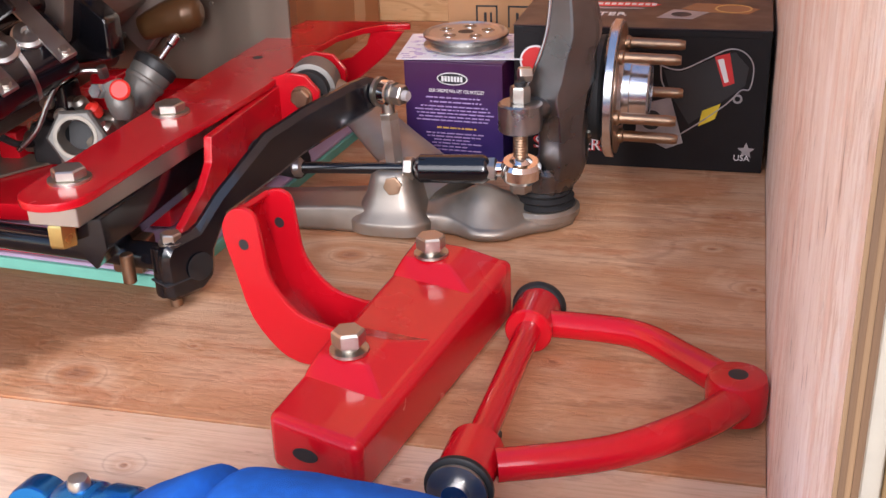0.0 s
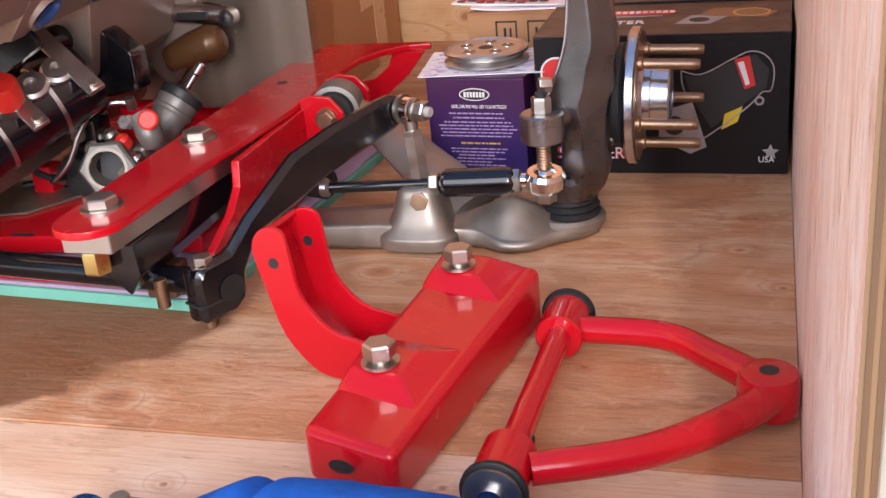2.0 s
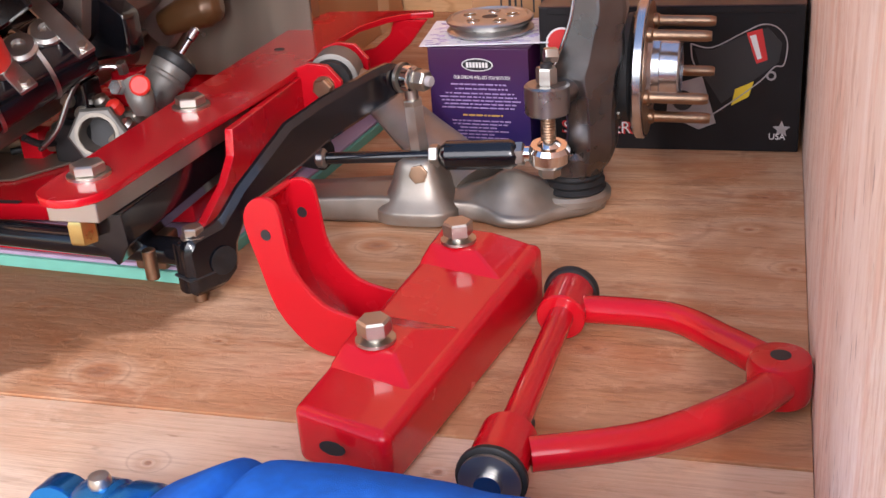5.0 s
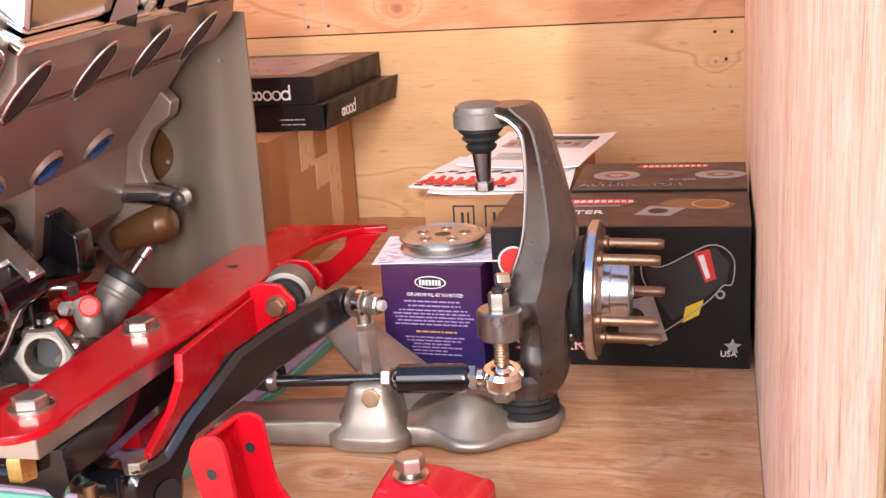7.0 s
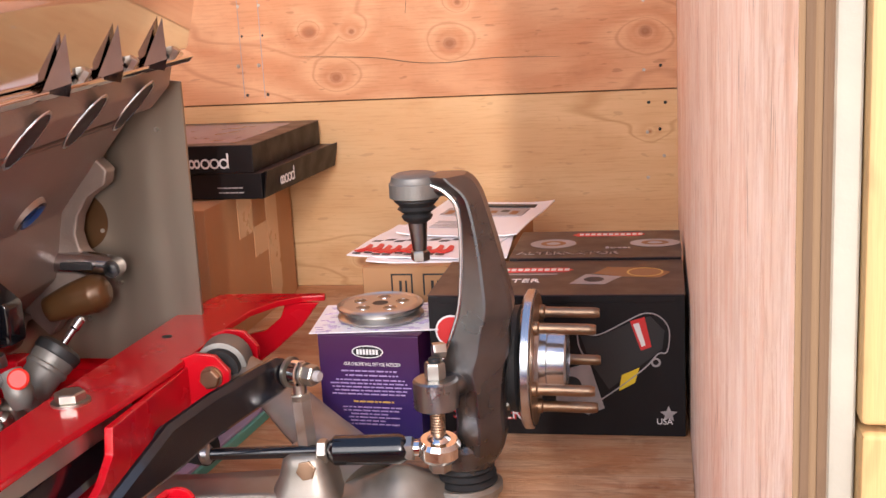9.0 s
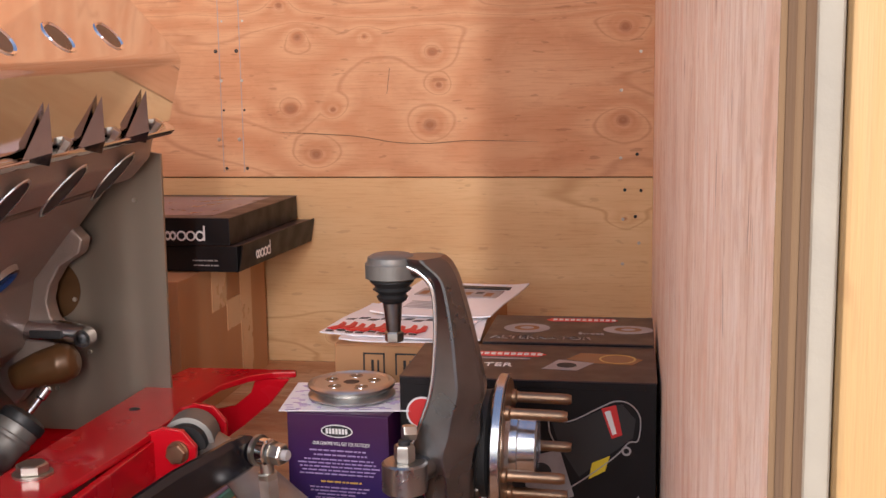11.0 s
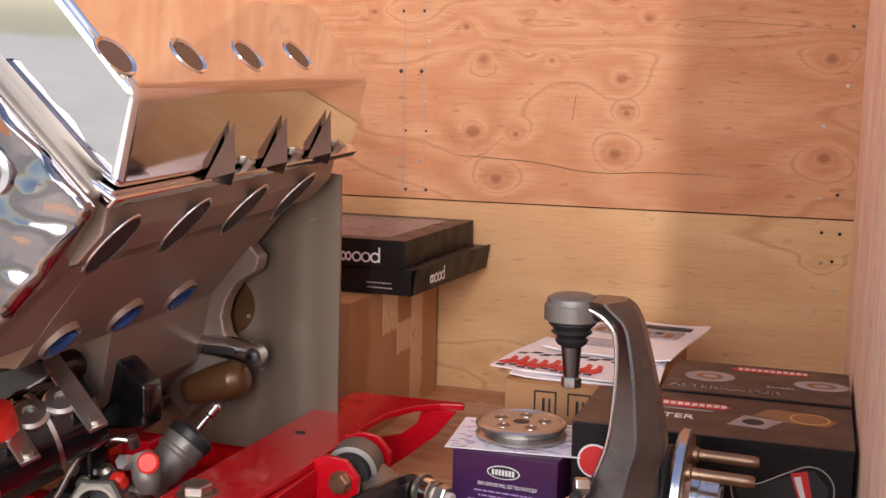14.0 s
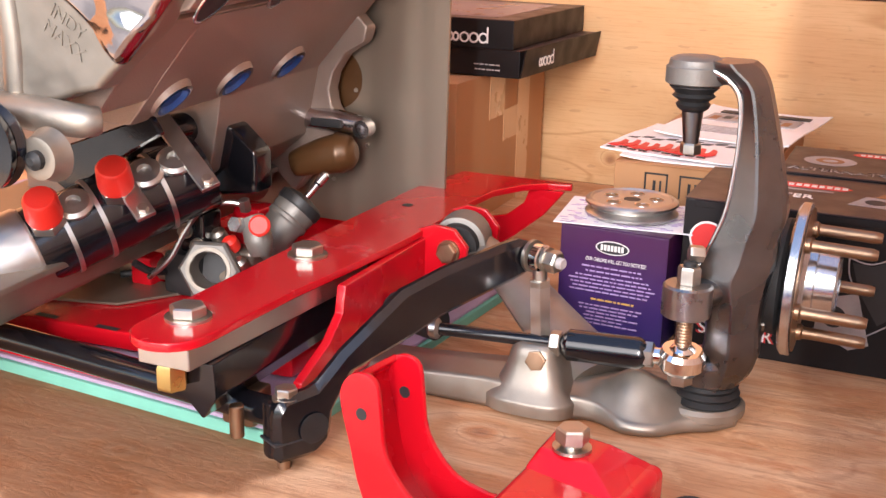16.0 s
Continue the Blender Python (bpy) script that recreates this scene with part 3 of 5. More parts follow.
part("brand_band", prism([(-0.263, -0.246), (-0.255, -0.234), (-0.160, -0.234), (-0.150, -0.246), (-0.160, -0.258), (-0.255, -0.258)], "z", tz - 0.0003, tz + 0.0002), INK_RED, starter_box)
for k in range(11):
    part("brand_bar", block((-0.252 + k * 0.009, -0.252, tz), (-0.2455 + k * 0.009, -0.240, tz + 0.0005)), INK_WHITE, starter_box, smooth=0)
part("swash", block((-0.265, -0.272, tz - 0.0002), (-0.17, -0.267, tz + 0.0003)), INK_GREY, starter_box)
lettering("STARTER", 0.025, flat_at(-0.235, -0.305, tz), INK_WHITE, starter_box, squeeze=0.9)
part("print_picture", prism([(-0.150, -0.320), (-0.105, -0.325), (-0.085, -0.285), (-0.132, -0.272)], "z", tz - 0.0002, tz + 0.0002), INK_GREY, starter_box)
part("print_picture", prism([(-0.122, -0.268), (-0.085, -0.285), (-0.035, -0.29), (-0.022, -0.262), (-0.05, -0.236), (-0.105, -0.232)], "z", tz - 0.0003, tz + 0.0001), CARTON_DK, starter_box)
part("print_picture", lathe([(0.013, 0), (0.013, 0.0004)], (-0.12, -0.30, tz), (-0.12, -0.30, 9), 18), INK_HOLE_BLACK, starter_box)
part("print_ring", lathe(ring_plate(0.024, 0.0215, 0.0004), (-0.055, -0.262, tz), (-0.055, -0.262, 9), 28, cap=False), INK_GOLD, starter_box)

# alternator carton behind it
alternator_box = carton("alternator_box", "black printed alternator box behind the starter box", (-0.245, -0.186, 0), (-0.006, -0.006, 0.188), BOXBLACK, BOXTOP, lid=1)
az = 0.1883
part("brand_band", prism([(-0.165, -0.035), (-0.157, -0.023), (-0.065, -0.023), (-0.057, -0.035), (-0.065, -0.045), (-0.157, -0.045)], "z", az - 0.0003, az + 0.0002), INK_RED, alternator_box)
for k in range(11):
    part("brand_bar", block((-0.155 + k * 0.0088, -0.040, az), (-0.149 + k * 0.0088, -0.028, az + 0.0005)), INK_WHITE, alternator_box, smooth=0)
lettering("ALTERNATOR", 0.024, flat_at(-0.165, -0.158, az), INK_GREY, alternator_box, squeeze=0.95)
lettering("ALTERNATOR", 0.022, flat_at(-0.1645, -0.1575, az + 0.0004), BOXTOP, alternator_box, squeeze=0.97)
lettering("Street", 0.015, flat_at(-0.095, -0.125, az), INK_GREY, alternator_box)
for cx, cy, rx, ry in ((-0.19, -0.095, 0.034, 0.03), (-0.042, -0.095, 0.036, 0.026)):
    part("print_picture", moved(lathe([(1, 0), (1, 0.0004)], n=28), pose(cx, cy, az - 0.0002) @ Matrix.Diagonal((rx, ry, 1, 1))), INK_GREY, alternator_box)
    part("print_picture", moved(lathe(ring_plate(0.55, 0.3, 0.0004), n=24, cap=False), pose(cx, cy, az) @ Matrix.Diagonal((rx, ry, 1, 1))), CARTON_DK, alternator_box)

# purple carton with a pulley on a sheet of instructions
P = pose(-0.399, -0.395, 0, 0, 0, -4)
purple_box = thing("purple_box", "purple printed pump box standing on the plywood floor", "box", P)
part("body", block((-0.072, 0, 0), (0.063, 0.14, 0.1372), 0.0016), PURPLE, purple_box)
part("lid", block((-0.0726, -0.001, 0.1375), (0.0636, 0.1405, 0.139), 0.0007, 1), PURPLE, purple_box)
part("logo", moved(lathe([(1, 0), (1, 0.0005)], n=32), front_at(-0.005, -0.0004, 0.116) @ Matrix.Diagonal((0.021, 0.0085, 1, 1))), INK_WHITE, purple_box)
part("logo", moved(lathe([(1, 0), (1, 0.0005)], n=32), front_at(-0.005, -0.0008, 0.116) @ Matrix.Diagonal((0.0195, 0.0072, 1, 1))), INK_HOLE_BLACK, purple_box)
for k in range(7):
    part("logo_bar", block((-0.0195 + k * 0.0043, -0.0018, 0.1125), (-0.0165 + k * 0.0043, -0.0012, 0.1195)), INK_WHITE, purple_box, smooth=0)
lettering("OUR CHROME WILL GET YOU NOTICED!", 0.0066, front_at(0.0, -0.0003, 0.099), INK_WHITE, purple_box, squeeze=0.62)
bars(purple_box, -0.045, 0.048, -0.0002, 0.089, 2, 0.006, 0.0018, INK_LILAC, 1, 0.2)
bars(purple_box, -0.064, 0.056, -0.0002, 0.077, 5, 0.0048, 0.0016, INK_LILAC, 2)
bars(purple_box, -0.030, 0.030, -0.0002, 0.0475, 1, 0.006, 0.0022, INK_GOLD, 3)
bars(purple_box, -0.050, 0.040, -0.0002, 0.040, 6, 0.0046, 0.0016, INK_LILAC, 4, 0.3)
part("label", block((0.0, 0.012, 0.1390), (0.014, 0.024, 0.1394)), INK_WHITE, purple_box, smooth=0)

sheet = thing("instruction_sheet", "printed white instruction sheet lying on the purple box", "paper", pose(-0.402, -0.322, 0.1395, 0, 0, 6))
part("sheet", block((-0.085, -0.065, 0), (0.082, 0.07, 0.0012), 0.0003, 1), PAPER, sheet)
rnd = random.Random(7)
lines = []
for k in range(150):
    x, y = -0.082 + rnd.random() * 0.150, -0.062 + 0.0052 * rnd.randrange(24)
    lines.append(block((x, y, 0.0011), (min(x + 0.004 + rnd.random() * 0.012, 0.080), y + 0.0026, 0.0014)))
part("printed_text", join(*lines), INK_LILAC, sheet, "small violet print", smooth=0)
pulley = thing("pulley", "machined aluminium pulley with holes lying on the paper", "pulley", pose(-0.401, -0.325, 0.1412))
prof = [(0.012, 0.002), (0.050, 0.0), (0.0575, 0.004), (0.0575, 0.006), (0.050, 0.0115), (0.0575, 0.017), (0.0575, 0.0195), (0.0555, 0.0215), (0.051, 0.0225), (0.0490, 0.0205), (0.0105, 0.0205), (0.0105, 0.010)]
part("rim", lathe(prof, n=64, cap=False), SATIN, pulley)
for k in range(5):
    a = 0.35 + k * math.tau / 5
    c = (0.030 * math.cos(a), 0.030 * math.sin(a))
    # dark disc on the closed face paints the shade in the hole
    part("hole", lathe([(0.0082, 0.0), (0.0082, 0.0006)], (c[0], c[1], 0.0203), (c[0], c[1], 1), 20), FORGED, pulley)
    part("hole_lip", lathe(ring_plate(0.0092, 0.0080, 0.0009), (c[0], c[1], 0.0203), (c[0], c[1], 1), 20, cap=False), MACHINED, pulley)
# bore is a black disc in place of a shaded opening
part("bore", lathe([(0.0106, 0), (0.0106, 0.0005)], (0, 0, 0.0202), (0, 0, 1), 24), INK_HOLE_BLACK, pulley)

# brown carton with brochures
brown = carton("cardboard_box", "brown cardboard box with printed handling marks", (-0.468, -0.16, 0), (-0.262, 0.29, 0.172), CARTON, CARTON)
for k in range(2):
    x = -0.425 + 0.048 * k
    for a, b in (((x, 0.128), (x + 0.0025, 0.160)), ((x + 0.03, 0.128), (x + 0.0325, 0.160)), ((x, 0.158), (x + 0.0325, 0.1605)), ((x + 0.012, 0.128), (x + 0.016, 0.15)), ((x + 0.021, 0.128), (x + 0.024, 0.15))):
        part("handling_mark", block((a[0], -0.1606, a[1]), (b[0], -0.1598, b[1])), INK_HOLE_BLACK, brown, smooth=0)


def brochure(label, x, y, z, turn, w, h, seed):
    t = thing("brochure", label, "brochure", pose(x, y, z, 0, 0, turn), "brochures on the cardboard box")
    bm = bmesh.new()
    bmesh.ops.create_grid(bm, x_segments=10, y_segments=10, size=0.5)
    for v in bm.verts:
        v.co = Vector((v.co.x * w, v.co.y * h, 0.003 * (v.co.x * 2) ** 4 * (0.5 + seed % 2) + 0.0012 * math.sin(v.co.y * 7 + seed)))
    ext = bmesh.ops.extrude_face_region(bm, geom=bm.faces[:])
    for v in [g for g in ext["geom"] if isinstance(g, bmesh.types.BMVert)]:
        v.co.z += 0.0022
    part("leaf", bm, PAPER, t)
    return t


brochure("stack of white printed sheets on the cardboard box", -0.365, -0.035, 0.1735, 3, 0.21, 0.22, 1)
b1 = brochure("white brochure with red and black print, on other papers", -0.380, -0.020, 0.178, -8, 0.215, 0.225, 2)
b2 = brochure("white printed catalogue lying on other brochures", -0.335, 0.130, 0.184, -7, 0.200, 0.285, 3)
for k in range(9):
    x, y = -0.100 + 0.0165 * k, -0.092 + 0.006 * math.sin(k * 1.9)
    part("print_flourish", prism([(x - 0.004, y), (x + 0.010, y - 0.006), (x + 0.018, y + 0.012), (x + 0.012, y + 0.040), (x + 0.004, y + 0.046), (x + 0.006, y + 0.02)], "z", 0.0032, 0.0046), INK_RED, b1, smooth=0)
    part("print_line", block((x, y - 0.016, 0.003), (x + 0.012, y - 0.012, 0.0043)), INK_HOLE_BLACK, b1, smooth=0)
for k in range(10):
    x, y = -0.10 + 0.018 * k, -0.030 + 0.010 * (k % 2) + 0.002 * k
    part("print_check", prism([(x, y), (x + 0.013, y + 0.003), (x + 0.016, y + 0.013), (x + 0.003, y + 0.010)], "z", 0.003, 0.0045), INK_HOLE_BLACK, b1, smooth=0)
part("print_picture", block((-0.075, 0.01, 0.0026), (0.07, 0.075, 0.0044)), INK_GREY, b2, smooth=0)
for k in range(7):
    part("print_picture", block((-0.068 + 0.019 * k, 0.018 + 0.01 * (k % 3), 0.003), (-0.055 + 0.019 * k, 0.05 + 0.006 * (k % 2), 0.0047)), INK_HOLE_BLACK if k % 2 else CARTON_DK, b2, smooth=0)
part("print_title", block((-0.07, 0.09, 0.0026), (0.075, 0.112, 0.0044)), INK_HOLE_BLACK, b2, smooth=0)
for k in range(5):
    part("print_line", block((-0.06, -0.095 + 0.012 * k, 0.0026), (0.02 + 0.008 * (k % 3), -0.089 + 0.012 * k, 0.0043)), INK_GREY, b2, smooth=0)

# tall carton with two brake boxes
tall = thing("cardboard_box", "tall brown cardboard box sealed with tape", "box")
part("body", block((-1.10, -0.067, 0), (-0.746, 0.362, 0.244), 0.003), CARTON, tall)
for y0, y1, z0, z1 in ((0.215, 0.275, 0.0, 0.2445), (0.075, 0.145, 0.165, 0.2445), (0.145, 0.2145, 0.118, 0.172)):
    part("tape_strip", block((-0.7464, y0, z0), (-0.7450, y1, z1)), TAPE, tall)


def brake_box(label, m, w, d, h):
    t = thing("brake_box", label, "box", m, "brake boxes on the cardboard box")
    part("body", block((-w, 0, 0), (0, d, h - 0.001), 0.0015), BOXBLACK, t)
    part("lid", block((-w - 0.001, -0.001, h - 0.0012), (0.001, d, h), 0.0008, 1), BOXTOP, t)
    return t


low_box = brake_box("flat black brake parts box with its flap ajar", pose(-0.676, 0.017, 0.2455, 0, 0, -3), 0.34, 0.36, 0.044)
part("flap", moved(block((-0.002, 0, 0), (0, 0.36, 0.046), 0.0006, 1), pose(0.003, 0, 0.001, 0, 10, 0)), BOXBLACK, low_box)
up_box = brake_box("flat black brake parts box with purple printed top", pose(-0.686, 0.012, 0.2905, 0, 0, -1), 0.33, 0.36, 0.046)
part("print_panel", block((-0.29, 0.03, 0.0455), (-0.04, 0.32, 0.0464)), INK_PICTURE, up_box, "grey-violet picture print")


def word_mark(parent, m, s):
    """Round strokes of a maker's mark, as plain rings and bars."""
    for x in (-2.5, -1.9):
        part("mark_stroke", moved(lathe(ring_plate(0.36, 0.19, 0.0006), n=20, cap=False), m @ pose(x * s, 0, 0) @ Matrix.Diagonal((s, 1.4 * s, 1, 1))), INK_WHITE, parent)
    for x in (-0.95, 0.1, 1.15):
        part("mark_ring", moved(lathe(ring_plate(0.55, 0.36, 0.0006), n=20, cap=False), m @ pose(x * s, 0, 0) @ Matrix.Diagonal((s, s, 1, 1))), INK_WHITE, parent)
    part("mark_bar", moved(block((1.52 * s, -0.5 * s, 0), (1.70 * s, 1.1 * s, 0.0006)), m), INK_WHITE, parent, smooth=0)


word_mark(up_box, front_at(-0.068, -0.0016, 0.016), 0.0155)
word_mark(low_box, pose(0.0095, 0.10, 0.021) @ pose(0, 0, 0, 90, 0, 90), 0.0145)
bars(low_box, -0.08, -0.03, -0.0006, 0.018, 2, 0.008, 0.002, INK_GREY, 21)


# ---- front suspension ----
HUB = Vector((-0.182, -0.500, 0.143))

# lower control arm
lca = thing("lower_control_arm", "cast aluminium lower control arm lying on the plywood floor", "control arm")
# x, front and back edge, height of the front edge, ridge: its y and height
lca_rows = [(-0.66, -0.650, -0.580, 0.026, -0.615, 0.030), (-0.56, -0.651, -0.578, 0.029, -0.612, 0.033), (-0.475, -0.650, -0.572, 0.034, -0.610, 0.038), (-0.440, -0.652, -0.562, 0.034, -0.605, 0.040),
            (-0.378, -0.641, -0.535, 0.028, -0.600, 0.035), (-0.350, -0.637, -0.525, 0.024, -0.604, 0.041), (-0.318, -0.651, -0.520, 0.017, -0.605, 0.056), (-0.287, -0.645, -0.520, 0.016, -0.600, 0.042),
            (-0.264, -0.624, -0.522, 0.018, -0.585, 0.027), (-0.236, -0.606, -0.528, 0.018, -0.572, 0.021), (-0.218, -0.585, -0.548, 0.015, -0.568, 0.017)]
rings = []
for x, yf, yb, zf, yr, zr in smooth_rows(lca_rows, 5):
    rings.append([(x, yf + 0.010, 0.0), (x, yf + 0.002, 0.003), (x, yf, 0.008), (x, yf + 0.002, zf - 0.004), (x, yf + 0.005, zf - 0.001), (x, yf + 0.009, zf), (x, (yf + yr) / 2, (zf + zr) / 2 - 0.001), (x, yr - 0.006, zr - 0.001),
                  (x, yr, zr), (x, yr + 0.006, zr - 0.001), (x, (yb + yr) / 2, (zf + zr) / 2 - 0.001), (x, yb - 0.009, zf), (x, yb - 0.002, zf - 0.003), (x, yb, 0.008), (x, yb - 0.006, 0.0)])
part("arm", skin(rings), ALLOY, lca, smooth=0.9)
# pedestal for the bar link
rings = []
for z, ax, ay in smooth_rows([(0.006, 0.0500, 0.0485), (0.018, 0.0500, 0.0490), (0.023, 0.0475, 0.0460), (0.034, 0.0380, 0.0380), (0.050, 0.0300, 0.0310), (0.068, 0.0250, 0.0265), (0.076, 0.0200, 0.0200)], 3):
    ring = []
    for k in range(32):
        c, d = math.cos(k * math.tau / 32), math.sin(k * math.tau / 32)
        ring.append((-0.420 + ax * math.copysign(abs(c) ** 0.6, c), -0.614 + ay * math.copysign(abs(d) ** 0.6, d), z))
    rings.append(ring)
part("pedestal", skin(rings), ALLOY, lca, smooth=0.9)
part("bore_washer", lathe([(0.0, 0.0), (0.0125, 0.0), (0.0125, 0.002), (0.011, 0.003), (0.0, 0.003)], (-0.414, -0.637, 0.060), (-0.414, -1.637, 0.21), 24, cap=False), ZINC, lca)
bolt(lca, (-0.414, -0.640, 0.0605), (0, -1, 0.15), 0.019, 0.005, BRONZE)
# raised rear leg up to the bushing
part("rear_leg", sweep([(-0.36, -0.575, 0.03), (-0.43, -0.53, 0.058), (-0.50, -0.48, 0.092), (-0.565, -0.445, 0.115)], [0.042, 0.040, 0.032, 0.028], 20, flat=0.45), ALLOY, lca)
part("bushing_eye", lathe([(0.021, 0), (0.033, 0.003), (0.033, 0.045), (0.021, 0.048)], (-0.572, -0.475, 0.118), (-0.588, -0.38, 0.118), 32), CASTGREY, lca)
part("bushing", lathe([(0.010, 0), (0.025, 0.0), (0.027, 0.006), (0.027, 0.064), (0.01, 0.064)], (-0.571, -0.483, 0.118), (-0.587, -0.388, 0.118), 32), RUBBER, lca)
# ball joint pad
part("pad", lathe([(0.040, 0), (0.045, 0.003), (0.045, 0.010), (0.041, 0.014), (0.0, 0.014)], (-0.256, -0.570, 0.010), (-0.256, -0.570, 1), 36), ALLOY, lca)
part("joint_boot", lathe([(0.034, 0.0), (0.036, 0.004), (0.031, 0.008), (0.035, 0.012), (0.030, 0.016), (0.033, 0.020), (0.028, 0.025), (0.0, 0.026)], (-0.252, -0.572, 0.022), (-0.252, -0.572, 1), 32), RUBBER, lca)

# steering knuckle
knuckle = thing("steering_knuckle", "dark forged steel steering knuckle standing on the control arm", "knuckle")
# z, left edge, right edge
rows = [(0.042, -0.254, -0.228), (0.056, -0.258, -0.212), (0.078, -0.258, -0.204), (0.105, -0.256, -0.205), (0.135, -0.262, -0.203), (0.158, -0.272, -0.200), (0.178, -0.265, -0.196), (0.202, -0.255, -0.196),
        (0.228, -0.247, -0.191), (0.260, -0.243, -0.197), (0.300, -0.241, -0.206), (0.337, -0.243, -0.216), (0.352, -0.250, -0.221), (0.364, -0.270, -0.228), (0.370, -0.272, -0.236)]
rings = []
for z, xl, xr in smooth_rows(rows, 4):
    xm = xl + 0.52 * (xr - xl)
    rings.append([(xl, -0.586, z), (xl + 0.003, -0.593, z), (xm - 0.0015, -0.601, z), (xm + 0.0015, -0.601, z), (xr - 0.003, -0.584, z), (xr, -0.578, z), (xr, -0.556, z), (xr - 0.006, -0.548, z), (xl + 0.006, -0.548, z), (xl, -0.556, z)])
part("upright", skin(rings), FORGED, knuckle, smooth=0.32)
# rib along the left edge; its brighter steel paints in the light there
part("lit_rib", sweep([(-0.272, -0.590, 0.362), (-0.255, -0.590, 0.353), (-0.243, -0.590, 0.336), (-0.2405, -0.590, 0.30), (-0.2425, -0.590, 0.26), (-0.2465, -0.590, 0.228), (-0.2545, -0.590, 0.202), (-0.270, -0.590, 0.164)], [0.002, 0.0026, 0.0028, 0.0026, 0.0026, 0.0026, 0.0024, 0.0015], 10), MACHINED, knuckle, "left rib in brighter steel for the light on it")
part("steering_arm", sweep([(-0.250, -0.580, 0.146), (-0.262, -0.596, 0.144), (-0.272, -0.610, 0.141)], [0.020, 0.020, 0.020], 18, flat=0.75), FORGED, knuckle)
part("top_arm", sweep([(-0.236, -0.572, 0.356), (-0.262, -0.572, 0.358), (-0.288, -0.572, 0.355)], [0.018, 0.017, 0.020], 20, flat=0.66), FORGED, knuckle)
J = Vector((-0.290, -0.572, 0.0))
part("joint_cap", lathe([(0.025, 0.0), (0.0285, 0.002), (0.0285, 0.017), (0.0265, 0.019), (0.0255, 0.024), (0.020, 0.027), (0.0, 0.0275)], J + Vector((0, 0, 0.345)), J + Vector((0, 0, 1)), 40), CASTGREY, knuckle)
part("joint_boot", lathe([(0.009, 0.0), (0.015, 0.004), (0.017, 0.008), (0.014, 0.011), (0.021, 0.016), (0.018, 0.019), (0.024, 0.025), (0.022, 0.029)], J + Vector((0, 0, 0.318)), J + Vector((0, 0, 1)), 32), RUBBER, knuckle)
part("joint_stud", rod(J + Vector((0.001, 0, 0.276)), J + Vector((0.0, 0, 0.320)), 0.0065, 20, 0.001, 0.0105), FORGED, knuckle)
part("joint_nut", hexnut(J + Vector((0.001, 0, 0.277)), J + Vector((0.001, 0, 0.288)), 0.018), ZINC, knuckle)
part("lower_eye", lathe([(0.028, 0), (0.032, 0.004), (0.032, 0.024), (0.026, 0.03)], (-0.250, -0.572, 0.043), (-0.250, -0.572, 1), 32), FORGED, knuckle)
part("side_bolt", hexnut((-0.262, -0.60, 0.185), (-0.275, -0.606, 0.186), 0.015), ZINC, knuckle)
# spindle carrier and hub
part("carrier", lathe([(0.066, 0.0), (0.070, 0.004), (0.070, 0.012), (0.058, 0.016), (0.050, 0.024)], (-0.222, HUB.y, HUB.z), (0, HUB.y - 0.018, HUB.z), 40), FORGED, knuckle)
part("carrier_block", block((-0.255, -0.565, 0.085), (-0.212, -0.455, 0.205), 0.014, 3), FORGED, knuckle)
for k in range(4):
    a = math.pi / 4 + k * math.pi / 2
    part("carrier_bolt", hexnut((-0.209, HUB.y + 0.057 * math.cos(a), HUB.z + 0.057 * math.sin(a)), (-0.203, HUB.y + 0.057 * math.cos(a), HUB.z + 0.057 * math.sin(a)), 0.013), ZINC, knuckle)
hub = thing("wheel_hub", "machined wheel hub flange with long bronze wheel studs on the knuckle", "wheel hub", pose(HUB.x, HUB.y, HUB.z) @ pose(0, 0, 0, 0, 90, 0) @ pose(0, 0, 0, 0, 0, 0))
hub.matrix_world = Matrix.Translation(HUB) @ Vector((1.0, -0.01, -0.02)).to_track_quat("Z", "Y").to_matrix().to_4x4()
part("seal", lathe([(0.040, -0.026), (0.060, -0.024), (0.062, -0.012), (0.054, -0.006), (0.04, -0.006)], n=40, cap=False), RUBBER, hub)
part("flange", lathe([(0.03, -0.006), (0.076, -0.006), (0.080, -0.003), (0.080, 0.005), (0.077, 0.007), (0.045, 0.007), (0.040, 0.012), (0.03, 0.012)], n=64, cap=False), MACHINED, hub)
part("flange_face", lathe([(0.036, 0.0072), (0.0755, 0.0072), (0.0755, 0.0076), (0.036, 0.0076)], n=64, cap=False), BRONZE, hub)
part("pilot", lathe([(0.0385, 0.006), (0.0385, 0.020), (0.0355, 0.021), (0.0345, 0.040), (0.031, 0.042), (0.031, 0.020), (0.0, 0.018)], n=48, cap=False), MACHINED, hub)
for k in range(5):
    a = radians(270 + 72 * k)
    c = Vector((0.0572 * math.cos(a), 0.0572 * math.sin(a), 0))
    stud = part("wheel_stud", lathe([(0.0085, 0.007), (0.0085, 0.012), (0.0064, 0.014)] + [(0.0064 - 0.00025 * (i % 2), 0.016 + i * 0.0017) for i in range(33)] + [(0.005, 0.076), (0.0, 0.0762)], n=16, cap=False), BRONZE, hub)
    stud.location = c

